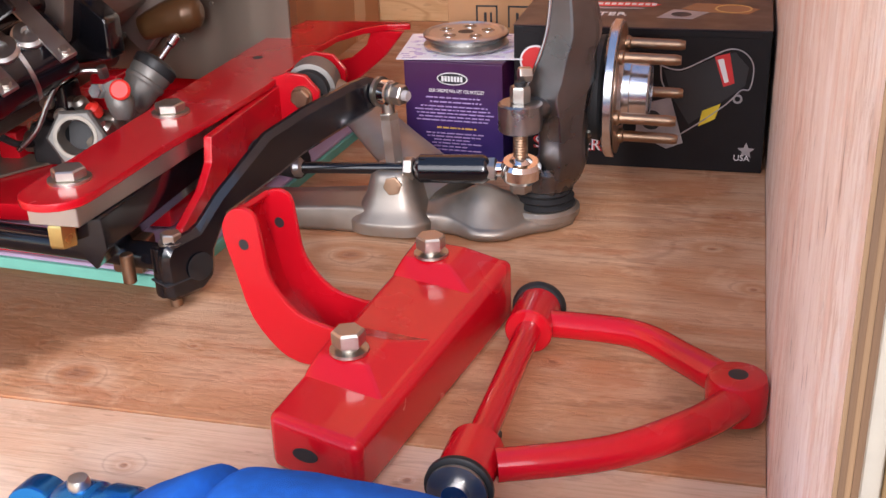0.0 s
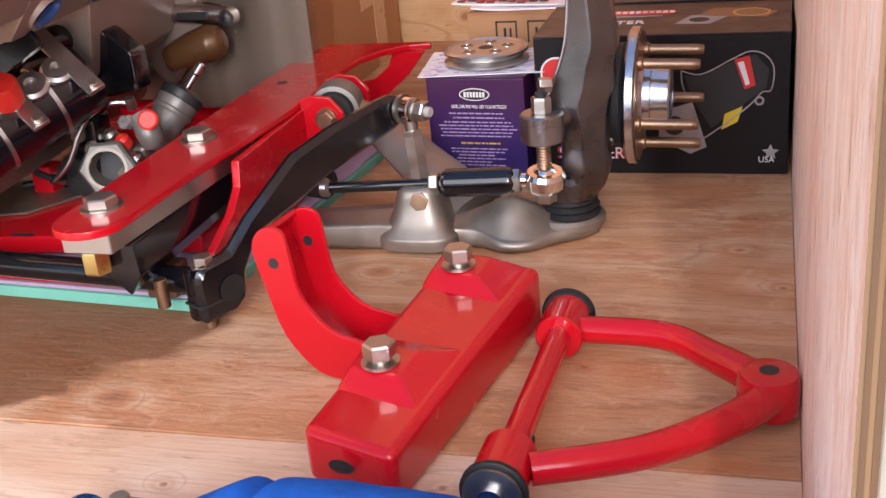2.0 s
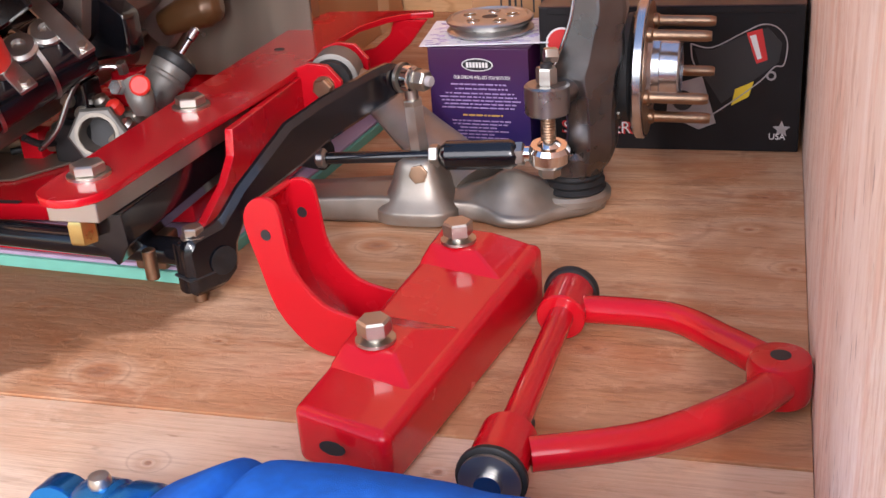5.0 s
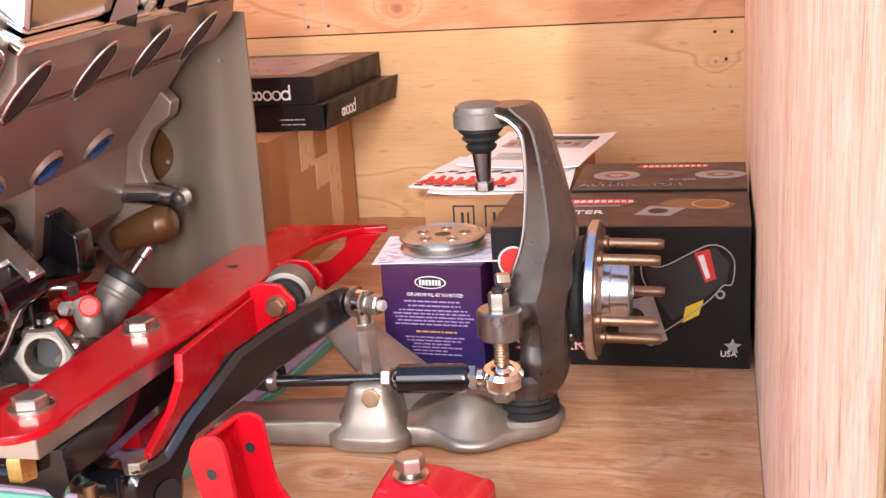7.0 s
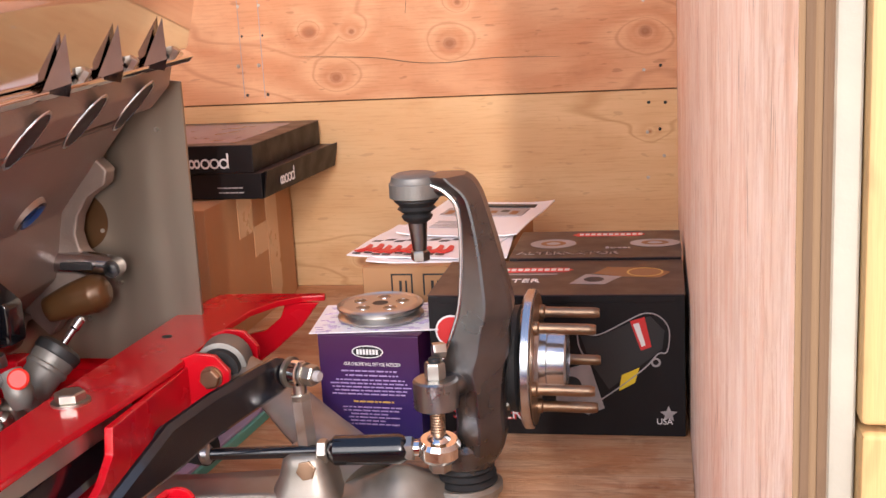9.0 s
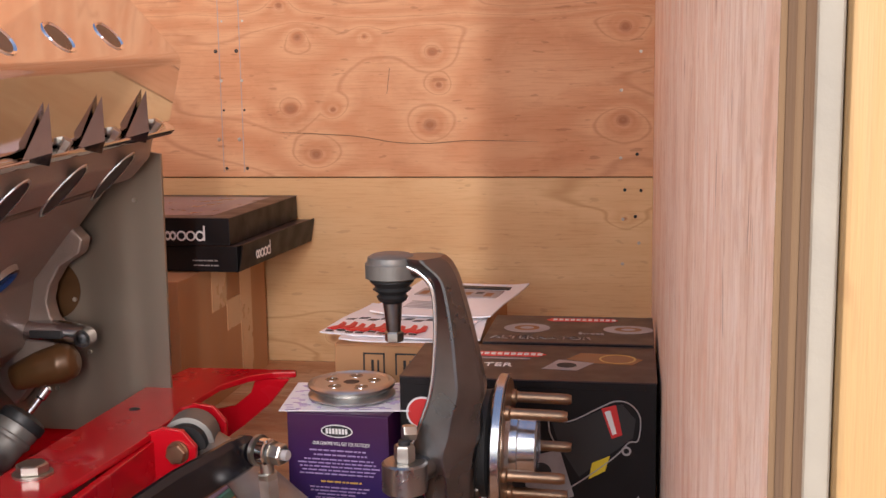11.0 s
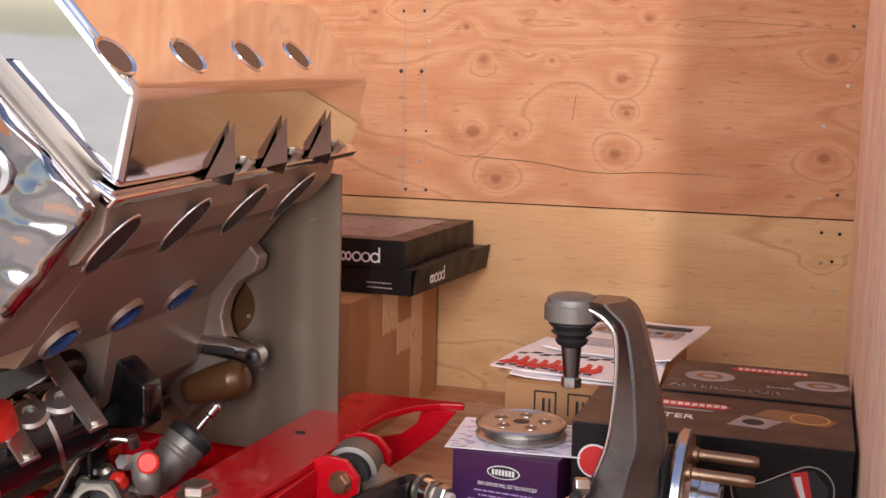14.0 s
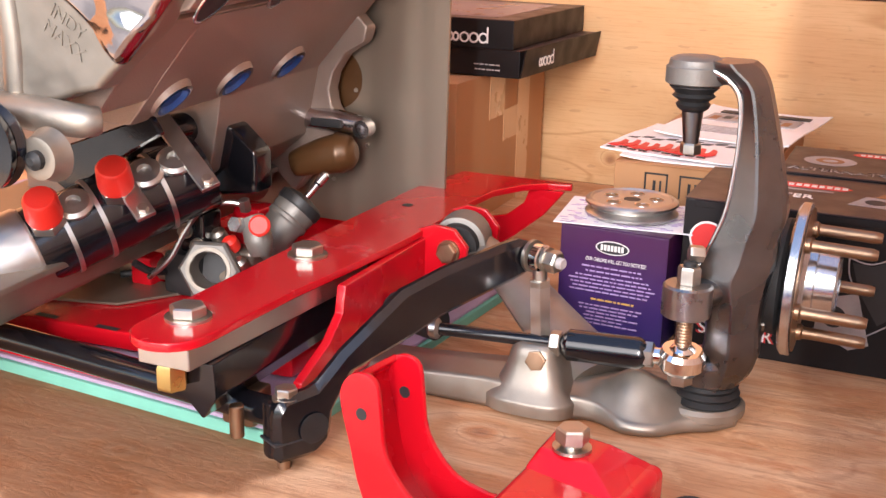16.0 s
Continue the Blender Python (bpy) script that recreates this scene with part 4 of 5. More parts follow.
# steering arm boss with the tie rod joint
steer = thing("tie_rod", "black adjustable tie rod with a chromed rod end", "tie rod")
JT = Vector((-0.272, -0.612, 0))
part("spacer", lathe([(0.022, 0.0), (0.0245, 0.002), (0.0245, 0.031), (0.022, 0.033)], JT + Vector((0, 0, 0.124)), JT + Vector((0, 0, 1)), 36), STEEL, steer)
part("stud_thread", lathe([(0.0075, 0)] + [(0.0085 - 0.0007 * (i % 2), i * 0.0016) for i in range(24)] + [(0.0075, 0.039)], JT + Vector((0, 0, 0.092)), JT + Vector((0, 0, 1)), 20), BRONZE, steer)
part("lock_nut", hexnut(JT + Vector((0, 0, 0.157)), JT + Vector((0, 0, 0.175)), 0.020), ZINC, steer)
part("stud_tip", rod(JT + Vector((0, 0, 0.17)), JT + Vector((0, 0, 0.180)), 0.0065, 18, 0.001), INK_HOLE_BLACK, steer)
part("rod_end", lathe([(0.013, -0.011), (0.020, -0.011), (0.0235, -0.006), (0.0235, 0.006), (0.020, 0.011), (0.013, 0.011)], JT + Vector((0, 0, 0.078)), JT + Vector((0.05, -0.1, 0.9)), 36), CHROME, steer)
ball = bmesh.new()
bmesh.ops.create_uvsphere(ball, u_segments=24, v_segments=14, radius=0.0165, matrix=Matrix.Translation(JT + Vector((0, 0, 0.079))))
part("ball", ball, CHROME, steer)
part("under_nut", hexnut(JT + Vector((0, 0, 0.052)), JT + Vector((0, 0, 0.064)), 0.022), ZINC, steer)
A0, A1 = Vector((-0.530, -0.632, 0.073)), Vector((-0.290, -0.616, 0.079))
D = (A1 - A0).normalized()


def on(d):
    return A0 + D * d


part("shaft", rod(on(0.0), on(0.14), 0.0068, 20, 0.001), BLACK, steer)
part("shaft_thread", rod(on(0.075), on(0.135), 0.0058, 18), SATIN, steer)
part("inner_joint", lathe([(0.007, 0), (0.011, 0.003), (0.0115, 0.010), (0.008, 0.013)], on(-0.008), on(1), 20), STEEL, steer)
part("jam_nut", hexnut(on(0.126), on(0.137), 0.0235), ZINC, steer)
part("sleeve", lathe([(0.0095, 0), (0.0165, 0.008), (0.0168, 0.080), (0.0105, 0.090)], on(0.137), on(1), 14), BLACK, steer)
part("jam_nut", hexnut(on(0.222), on(0.232), 0.0235, 0.5), ZINC, steer)
part("neck", rod(on(0.228), on(0.245), 0.0085, 18), CHROME, steer)


# ---- frame section with the engine ----
tray = thing("foam_board", "lilac and teal layered foam board under the crossmember", "board", pose(-0.605, -0.823, 0, 0, 0, -4.5))
part("layer", block((-1.0, 0.0, 0.0), (0, 0.62, 0.013), 0.001, 1), FOAM_TEAL, tray, "teal foam layer")
part("layer", block((-0.995, 0.004, 0.0132), (-0.004, 0.615, 0.0175), 0.001, 1), FOAM_LILAC, tray, "lilac foam layer")

xmem = thing("front_crossmember", "glossy red welded front crossmember with bolted frame rail plate", "crossmember")
RZ = 0.140
xa, xb = -0.706, -0.605
tip = [(-0.669 + 0.037 * math.sin(radians(a)), -0.900 - 0.037 * math.cos(radians(a))) for a in range(-80, 81, 16)]
rail = tip + [(-0.631, -0.89), (-0.626, -0.76), (-0.614, -0.65), (-0.605, -0.54), (-0.603, -0.42), (-0.604, -0.35), (xb + 0.006, -0.285), (xb + 0.030, -0.235), (xb + 0.058, -0.210), (xb + 0.090, -0.203), (xb + 0.088, -0.190),
              (xa + 0.025, -0.194), (xa + 0.006, -0.30), (xa, -0.62), (xa, -0.88)]
part("rail_plate", prism(rail, "z", RZ - 0.009, RZ, 0.002, 2), RED, xmem)
part("spacer", prism([(-0.694, -0.918), (-0.640, -0.918), (-0.618, -0.62), (-0.694, -0.62)], "z", RZ - 0.030, RZ - 0.0095, 0.001, 1), SATIN, xmem, "bare aluminium spacer")
brk = [(xa + 0.018, RZ - 0.0305), (-0.632, RZ - 0.0305), (-0.630, RZ - 0.064), (-0.645, RZ - 0.086), (xa + 0.045, RZ - 0.070), (xa + 0.018, RZ - 0.052)]
part("rail_bracket", prism(brk, "y", -0.894, -0.60, 0.002, 2), BLACK, xmem, "black steel rail bracket")
for y in (-0.872, -0.656):
    bolt(xmem, (-0.672, y, RZ), (0, 0, 1), 0.030, 0.0105, ZINC, washer=0.0215, turn=0.3)
# no hole is cut; a black disc gives its shade
part("rail_hole", lathe([(0.007, 0), (0.007, 0.0006)], (-0.668, -0.41, RZ), (-0.668, -0.41, 1), 20), INK_HOLE_BLACK, xmem)
part("bracket_nut", hexnut((-0.668, -0.905, RZ - 0.0545), (-0.668, -0.905, RZ - 0.0305), 0.025), GOLD, xmem, "gold-plated nut")
part("bracket_stud", rod((-0.628, -0.865, 0.028), (-0.628, -0.865, 0.060), 0.007, 16, 0.001), BRONZE, xmem)
# web under the rail, with its curved rear horn
web = [(-0.60, RZ - 0.009), (-0.22, RZ - 0.009)] + [(-0.23 - 0.17 * math.sin(k * 0.157), RZ - 0.016 - 0.085 * (1 - math.cos(k * 0.157)) - 0.004 * k) for k in range(11)] + [(-0.44, 0.022), (-0.60, 0.022)]
part("web", prism(web, "x", -0.655, -0.647, 0.0015, 1), RED, xmem)
horn = [(-0.522, RZ - 0.009), (-0.572, RZ - 0.009), (-0.580, 0.110), (-0.605, 0.090), (-0.66, 0.077), (-0.72, 0.072), (-0.72, 0.030), (-0.62, 0.040), (-0.590, 0.062), (-0.550, 0.096)]
part("horn", prism(horn, "y", -0.216, -0.206, 0.0015, 1), RED, xmem)
part("gusset", prism([(-0.702, RZ - 0.0095), (-0.50, RZ - 0.0095), (-0.49, 0.09), (-0.53, 0.022), (-0.64, 0.022), (-0.80, 0.030), (-0.792, 0.058), (-0.735, 0.080), (-0.708, 0.102)], "x", -0.6115, -0.601, 0.002, 2), RED, xmem)
part("front_lip", prism([(-1.35, -0.756), (-0.67, -0.810), (-0.67, -0.765), (-1.35, -0.715)], "z", 0.0178, 0.0296, 0.002, 2), RED, xmem)
# ears that hold the control arm bushing
for y0 in (-0.500, -0.398):
    part("ear", prism([(-0.64, 0.03), (-0.575, 0.075), (-0.550, 0.10), (-0.548, 0.125), (-0.565, 0.145), (-0.590, 0.148), (-0.64, 0.13)], "y", y0 - 0.004, y0 + 0.004, 0.002, 2), RED, xmem)
bolt(xmem, (-0.571, -0.504, 0.118), (0, -1, 0), 0.022, 0.008, BRONZE, washer=0.014)
# pan of the crossmember
part("pan", prism([(-1.35, -0.765), (-0.655, -0.72), (-0.648, -0.24), (-1.35, -0.24)], "z", 0.024, 0.046, 0.004, 2), RED, xmem)
part("pan_wall", block((-1.35, -0.27, 0.044), (-0.66, -0.245, 0.095), 0.004), RED, xmem)
part("pan_step", block((-0.76, -0.50, 0.044), (-0.658, -0.27, 0.085), 0.006), RED, xmem)
for k in range(3):
    # slots laid on as black bars, their shade painted
    part("pan_slot", block((-0.985 + 0.085 * k, -0.735, 0.0462), (-0.955 + 0.085 * k, -0.727, 0.0466)), INK_HOLE_BLACK, xmem, smooth=0)

# sway bar
sway = thing("sway_bar", "black sway bar with a clamped arm and end link", "sway bar")
part("bar", sweep([(-1.35, -0.775, 0.048), (-0.97, -0.800, 0.046), (-0.80, -0.815, 0.045), (-0.585, -0.838, 0.045)], 0.0145, 24), BLACK, sway)
dv = Vector((0.142, 0.250, 0)).normalized()
ang = math.degrees(math.atan2(dv.y, dv.x))
M = pose(-0.582, -0.846, 0, 0, 0, ang)
side = [(-0.022, 0.010), (0.020, 0.010), (0.036, 0.022), (0.040, 0.050), (0.060, 0.082), (0.132, 0.104), (0.165, 0.117), (0.270, 0.141), (0.284, 0.148), (0.287, 0.164), (0.280, 0.176), (0.264, 0.181), (0.241, 0.179), (0.170, 0.167), (0.118, 0.153), (0.050, 0.106), (0.020, 0.078), (-0.014, 0.074), (-0.024, 0.060)]
bm = prism(side, "y", -0.014, 0.003, 0.0060, 1)
part("arm", moved(bm, M), BLACK, sway)
part("clamp", moved(block((-0.022, 0.0, 0.010), (0.034, 0.016, 0.0675), 0.004), M), BLACK, sway)
part("rack_end", rod((-0.60, -0.60, 0.075), (-0.53, -0.617, 0.072), 0.019, 24, 0.004), RUBBER, sway)
part("mount_block", block((-0.664, -0.838, 0.023), (-0.628, -0.802, 0.058), 0.004), BRONZE, sway, "gold-plated mount")
# black bar painted in for the shade of the clamp's split
part("clamp_slot", moved(block((-0.0245, -0.0144, 0.030), (0.010, 0.0144, 0.032)), M), INK_HOLE_BLACK, sway)
part("bar_end", lathe([(0.0135, 0.0), (0.0150, 0.001), (0.0150, 0.002)], tuple(M @ Vector((0.016, -0.0145, 0.040))), tuple(M @ Vector((0.016, -1, 0.040))), 28), RUBBER, sway, "open end of the black bar")
bolt(sway, tuple(M @ Vector((-0.004, 0.0, 0.0685))), (0, 0, 1), 0.019, 0.009, ZINC, washer=0.013)
part("clamp_bolt_end", rod(tuple(M @ Vector((-0.008, 0, 0.0))), tuple(M @ Vector((-0.008, 0, 0.010))), 0.0065, 16, 0.001), BRONZE, sway)
E0 = M @ Vector((0.276, -0.014, 0.163))
out = (M.to_3x3() @ Vector((0.15, -1, 0.0))).normalized()
link = thing("end_link", "plated sway bar end link bolted to the control arm", "link")
part("washer", lathe([(0.006, 0), (0.017, 0.0), (0.017, 0.004), (0.006, 0.004)], E0, E0 + out, 28), ZINC, link)
part("joint", lathe([(0.010, 0.0), (0.0145, 0.003), (0.0145, 0.012), (0.010, 0.015)], E0 + out * 0.004, E0 + out, 28), CHROME, link)
part("washer", lathe([(0.006, 0), (0.013, 0.0), (0.013, 0.003), (0.006, 0.003)], E0 + out * 0.020, E0 + out, 28), ZINC, link)
part("nut", hexnut(E0 + out * 0.023, E0 + out * 0.036, 0.021), ZINC, link)
part("bolt_tip", rod(E0 + out * 0.03, E0 + out * 0.042, 0.006, 18, 0.001), INK_GREY, link)
L0 = E0 + out * 0.011
L1 = Vector((-0.418, -0.615, 0.066))
part("shank", rod(L0, L0 + (L1 - L0) * 0.45, 0.0075, 20), ZINC, link)
part("body", lathe([(0.0105, 0), (0.0115, 0.002), (0.0115, 0.052), (0.0100, 0.056)], L0 + (L1 - L0) * 0.30, L1, 6), SATIN, link)
part("jam_nut", hexnut(L0 + (L1 - L0) * 0.24, L0 + (L1 - L0) * 0.32, 0.02), ZINC, link)

# ---- engine ----
ENG = pose(0, -0.9, 0.316) @ pose(0, 0, 0, 2.5, 0, 0) @ pose(0, 0.9, -0.3)
INV = ENG.inverted()
engine = thing("engine", "bare aluminium V8 engine with polished valve covers on the red crossmember", "engine", ENG)
CX, CZ, Y0, Y1 = -1.00, 0.245, -0.848, -0.325
s45 = math.sqrt(0.5)
YP = -0.895  # front of the pulleys


def bank(u, w, sgn=1):
    """A point of the section: u out along the cylinders, w across them (outwards-down)."""
    return (CX + sgn * s45 * (u + w), CZ + s45 * (u - w))


sec = [bank(0.285, 0.10), bank(0.20, 0.105), bank(0.165, 0.109), (CX - 0.19, 0.285), bank(0.20, 0.105, -1), bank(0.285, 0.10, -1), bank(0.285, -0.10, -1), (CX, 0.36), bank(0.285, -0.10)]
part("cylinder_block", prism(sec, "y", Y0 + 0.03, Y1, 0.006, 2), BLOCK, engine, "grey cast aluminium block")
mid = [bank(0.283, 0.1008), bank(0.20, 0.1068), bank(0.13, 0.1125), (-0.93, 0.258), (-0.93, 0.40)]
part("water_jacket", prism(mid, "y", -0.745, Y1 - 0.002, 0.003, 2), BLOCK, engine)
low = [bank(0.142, 0.1118), bank(0.13, 0.1122), (-0.838, 0.215), (-0.850, 0.165), (-0.915, 0.11), (CX - 0.135, 0.11), (CX - 0.135, 0.25), (-0.93, 0.262)]
part("crankcase", prism(low, "y", -0.58, Y1 - 0.001, 0.003, 2), BLOCK, engine)
part("oil_pan", prism([(-0.90, 0.112), (-0.92, 0.062), (CX - 0.1, 0.062), (CX - 0.12, 0.112)], "y", -0.96, Y1 - 0.02, 0.01, 2), ALLOY, engine)
part("pan_rail", block((CX - 0.16, -0.96, 0.106), (-0.895, Y1, 0.114), 0.002), ALLOY, engine)
for k in range(3):
    y = -0.700 + 0.118 * k
    c = Vector((*bank(0.160, 0.1152)[:1], y, bank(0.160, 0.1152)[1]))
    n = Vector((s45, 0, -s45))
    part("freeze_plug", lathe([(0.0, 0.000), (0.014, 0.0), (0.018, 0.005), (0.021, 0.005)], c - n * 0.004, c + n, 28, cap=False), BLUE_PLUG, engine, "blue freeze plug")
    part("plug_boss", lathe([(0.021, 0.0), (0.025, 0.004), (0.029, -0.006)], c - n * 0.004, c + n, 28, cap=False), BLOCK, engine)
# cylinder head and valve cover of the near bank
hd = [bank(0.286, 0.095), bank(0.286, -0.095), bank(0.40, -0.095), bank(0.40, 0.098), bank(0.365, 0.118), bank(0.325, 0.118)]
head = part("cylinder_head", prism(hd, "y", Y0 + 0.02, Y1 - 0.01, 0.004, 2), BLOCK, engine)
pn = Vector((s45, 0, -s45))
for k in range(4):
    y = -0.795 + 0.125 * k
    c = bank(0.345, 0.1182)
    # port is not cut; a flat black disc paints the shade inside
    part("exhaust_port", moved(lathe([(0.030, 0), (0.030, 0.0008)], n=24), along((c[0], y, c[1]), (c[0] + s45, y, c[1] - s45)) @ Matrix.Diagonal((0.7, 1.25, 1, 1))), INK_HOLE_BLACK, head, "exhaust port, its inner shade painted as a black disc")
    # bright metal ring added to stand in for highlights round the port
    part("port_highlight", moved(lathe([(0.030, 0), (0.034, 0.0), (0.0335, 0.0014), (0.0305, 0.0016)], n=24, cap=False), along((c[0], y, c[1]), (c[0] + s45, y, c[1] - s45)) @ Matrix.Diagonal((0.7, 1.25, 1, 1))), MACHINED, head)
VX, VZ = bank(0.402, 0.100)
YC0, YC1 = -0.832, -0.306
cover_sec = [(VX + 0.006, VZ), (VX + 0.030, VZ + 0.088), (VX - 0.055, VZ + 0.185), (VX - 0.16, VZ + 0.20), (VX - 0.19, VZ + 0.13)]
cover = part("valve_cover", prism(cover_sec, "y", YC0, YC1, 0.010, 4), CHROME, engine, "mirror-polished valve cover with plug holes")
part("cover_rail", prism([(VX + 0.012, VZ - 0.004), (VX - 0.20, VZ + 0.125), (VX - 0.205, VZ + 0.117), (VX + 0.002, VZ - 0.014)], "y", YC0 - 0.010, YC1 + 0.004, 0.003, 3), CHROME, engine)
fn = Vector((0.752, 0, 0.659)).normalized()
for k in range(4):
    y = -0.824 + 0.119 * k
    c = Vector((VX + 0.030 - 0.30 * 0.085, y, VZ + 0.088 + 0.30 * 0.097))
    hole = part("plug_hole", lathe([(0.0175, 0.0), (0.0205, 0.0016), (0.0215, 0.0016), (0.0225, 0.0)], c, c + fn, 32, cap=False), CHROME, cover)
    # dark steel disc closes the well and stands for its shade
    part("plug_well", lathe([(0.0175, 0.0), (0.0, 0.0001)], c + fn * 0.0004, c + fn, 28, cap=False), FORGED, cover)
for k in range(1, 4):
    y = -0.775 + 0.118 * k
    bm = bmesh.new()
    b0, b1 = bm.verts.new((VX + 0.006, y - 0.028, VZ - 0.004)), bm.verts.new((VX + 0.006, y + 0.028, VZ - 0.004))
    pk = bm.verts.new((VX + 0.0235, y + 0.004, VZ + 0.052))
    fr = bm.verts.new((VX + 0.026, y - 0.002, VZ + 0.002))
    lo = bm.verts.new((VX + 0.020, y, VZ - 0.012))
    for f in ((b0, fr, pk), (fr, b1, pk), (b0, lo, fr), (lo, b1, fr), (b0, pk, b1, lo)):
        bm.faces.new(f)
    # fin colour is darkened in place of the dark things it would mirror
    part("fin", bevel(bm, 0.0015, 2, 0.3), SHADED_CHROME, cover, smooth=0.3)
    part("rail_bolt", hexnut((VX + 0.006, y + 0.055, VZ + 0.0), (VX + 0.014, y + 0.055, VZ + 0.010), 0.011), ZINC, cover)
# far bank
part("far_head", prism([bank(0.286, 0.095, -1), bank(0.286, -0.095, -1), bank(0.40, -0.095, -1), bank(0.40, 0.098, -1)], "y", Y0 + 0.02, Y1 - 0.01, 0.004, 2), BLOCK, engine)
part("intake", block((CX - 0.10, Y0 + 0.06, 0.40), (CX + 0.10, Y1 - 0.04, 0.56), 0.02, 3), ALLOY, engine)
part("carburettor_base", moved(block((-0.965, -0.56, 0.672), (-0.790, -0.44, 0.684), 0.003, 2), INV), BLACK, engine)
carb = part("carburettor", moved(block((-0.905, -0.54, 0.684), (-0.850, -0.46, 0.70), 0.006, 2), INV), BLACK, engine)
part("throttle_column", moved(join(rod((-0.880, -0.50, 0.70), (-0.880, -0.50, 0.80), 0.016, 20, 0.003), rod((-0.90, -0.515, 0.72), (-0.862, -0.515, 0.735), 0.006, 14)), INV), BLACK, carb)
part("linkage", moved(rod((-0.872, -0.52, 0.734), (-0.838, -0.52, 0.736), 0.0035, 12), INV), BRONZE, carb)
for x in (-0.945, -0.815):
    part("air_horn", moved(lathe([(0.018, 0), (0.016, 0.02), (0.016, 0.10), (0.022, 0.12)], (x, -0.50, 0.684), (x, -0.50, 1), 28), INV), CHROME, engine)
part("vacuum_hose", moved(sweep([(-0.79, -0.45, 0.68), (-0.775, -0.44, 0.72), (-0.765, -0.44, 0.80)], 0.004, 10), INV), RUBBER, engine)
# front face with its castings
fsec = [bank(0.40, 0.095), bank(0.30, 0.115), bank(0.21, 0.108), (-0.80, 0.312), (-0.85, 0.292), (CX - 0.10, 0.290), (CX - 0.10, 0.42), bank(0.30, -0.10), bank(0.40, -0.09)]
front = part("front_casting", prism(fsec, "y", Y0 - 0.005, Y0 + 0.029, 0.007, 3), ALLOY, engine, "sand-cast aluminium front face")
lettering("INDY", 0.0175, front_at(-0.800, Y0 - 0.0052, 0.378, 33), ALLOY, front, "cast_word", thick=0.0010)
lettering("MAXX", 0.0175, front_at(-0.806, Y0 - 0.0052, 0.361, 33), ALLOY, front, "cast_word", thick=0.0010)
for way, r in ((((-0.872, 0.31), (-0.868, 0.36), (-0.872, 0.44)), 0.011),):
    part("cast_rib", sweep([(x, Y0 - 0.005, z) for x, z in way], r, 14, flat=0.7), ALLOY, front)
part("cast_pipe", sweep([(-0.91, Y0 - 0.008, 0.294), (-0.84, Y0 - 0.012, 0.292), (-0.795, Y0 - 0.008, 0.289), (-0.782, Y0 + 0.004, 0.288)], [0.017, 0.017, 0.016, 0.013], 18), ALLOY, front)
# head front: polished castings
hf = [bank(0.256, 0.118), bank(0.262, -0.07), bank(0.398, -0.07), bank(0.398, 0.110)]
bm = prism(hf, "y", Y0 - 0.020, Y0 - 0.004, 0.009, 3)
bmesh.ops.triangulate(bm, faces=bm.faces)
bmesh.ops.subdivide_edges(bm, edges=[e for e in bm.edges if e.calc_length() > 0.02], cuts=14, use_grid_fill=True)
for p in bm.verts:
    if p.co.y < Y0 - 0.012:
        p.co.y -= 0.004 + 0.008 * noise.noise(Vector((p.co.x * 24, 3.0, p.co.z * 24))) + 0.004 * noise.noise(Vector((p.co.x * 60, 8.0, p.co.z * 60)))
# darker chrome colour tones down the mirrored light on this face
hfront = part("head_front", bm, SHADED_CHROME, engine, "polished wavy head casting", smooth=1.2)
c = bank(0.35, 0.02)
part("head_port", lathe([(0.020, 0), (0.022, 0.012), (0.016, 0.014), (0.012, 0.004), (0.0, 0.004)], (c[0], Y0 - 0.014, c[1]), (c[0], -9, c[1]), 28, cap=False), MACHINED, hfront)
for w in (0.07, -0.04):
    c = bank(0.375, w)
    part("head_bolt", hexnut((c[0], Y0 - 0.016, c[1]), (c[0], Y0 - 0.026, c[1]), 0.016), ZINC, hfront)
part("front_pulley", lathe([(0.02, 0), (0.075, 0.0), (0.078, 0.004), (0.070, 0.012), (0.078, 0.020), (0.078, 0.026), (0.05, 0.03), (0.02, 0.03)], (-0.985, YP - 0.03, 0.265), (-0.985, -9, 0.265), 48), BLACK, engine, "black front pulley")
part("idler", lathe([(0.010, 0), (0.040, 0.0), (0.042, 0.004), (0.038, 0.010), (0.042, 0.016), (0.042, 0.022), (0.020, 0.026), (0.010, 0.024)], (-0.858, YP - 0.006, 0.272), (-0.858, -9, 0.272), 40), BLACK, engine, "glossy black idler pulley")
part("cast_boss", lathe([(0.026, 0), (0.022, 0.008), (0.020, 0.018), (0.014, 0.020)], (-0.808, YP + 0.012, 0.262), (-0.808, -9, 0.262), 28), ALLOY, engine)
part("rubber_plug", lathe([(0.009, 0), (0.009, 0.006), (0.004, 0.010)], (-0.806, YP - 0.008, 0.262), (-0.806, -9, 0.262), 20), RUBBER, engine)

# motor plate
plate_out = [(-0.662, 0.075), (-0.660, 0.462), (-0.75, 0.475), (-1.25, 0.475), (-1.30, 0.35), (-1.30, 0.075)]
plate = tagged(part("motor_plate", prism(plate_out, "y", -0.306, -0.300, 0.0008, 1), SHEET), "flat grey steel motor plate standing behind the engine", "plate")
for x, z in ((-0.795, 0.262), (-0.778, 0.188), (-0.83, 0.135), (-0.70, 0.40), (-0.70, 0.12)):
    part("plate_pin", lathe([(0.0032, 0), (0.0028, 0.003), (0.0, 0.0032)], (x, -0.3062, z), (x, -9, z), 12, cap=False), ZINC, plate)
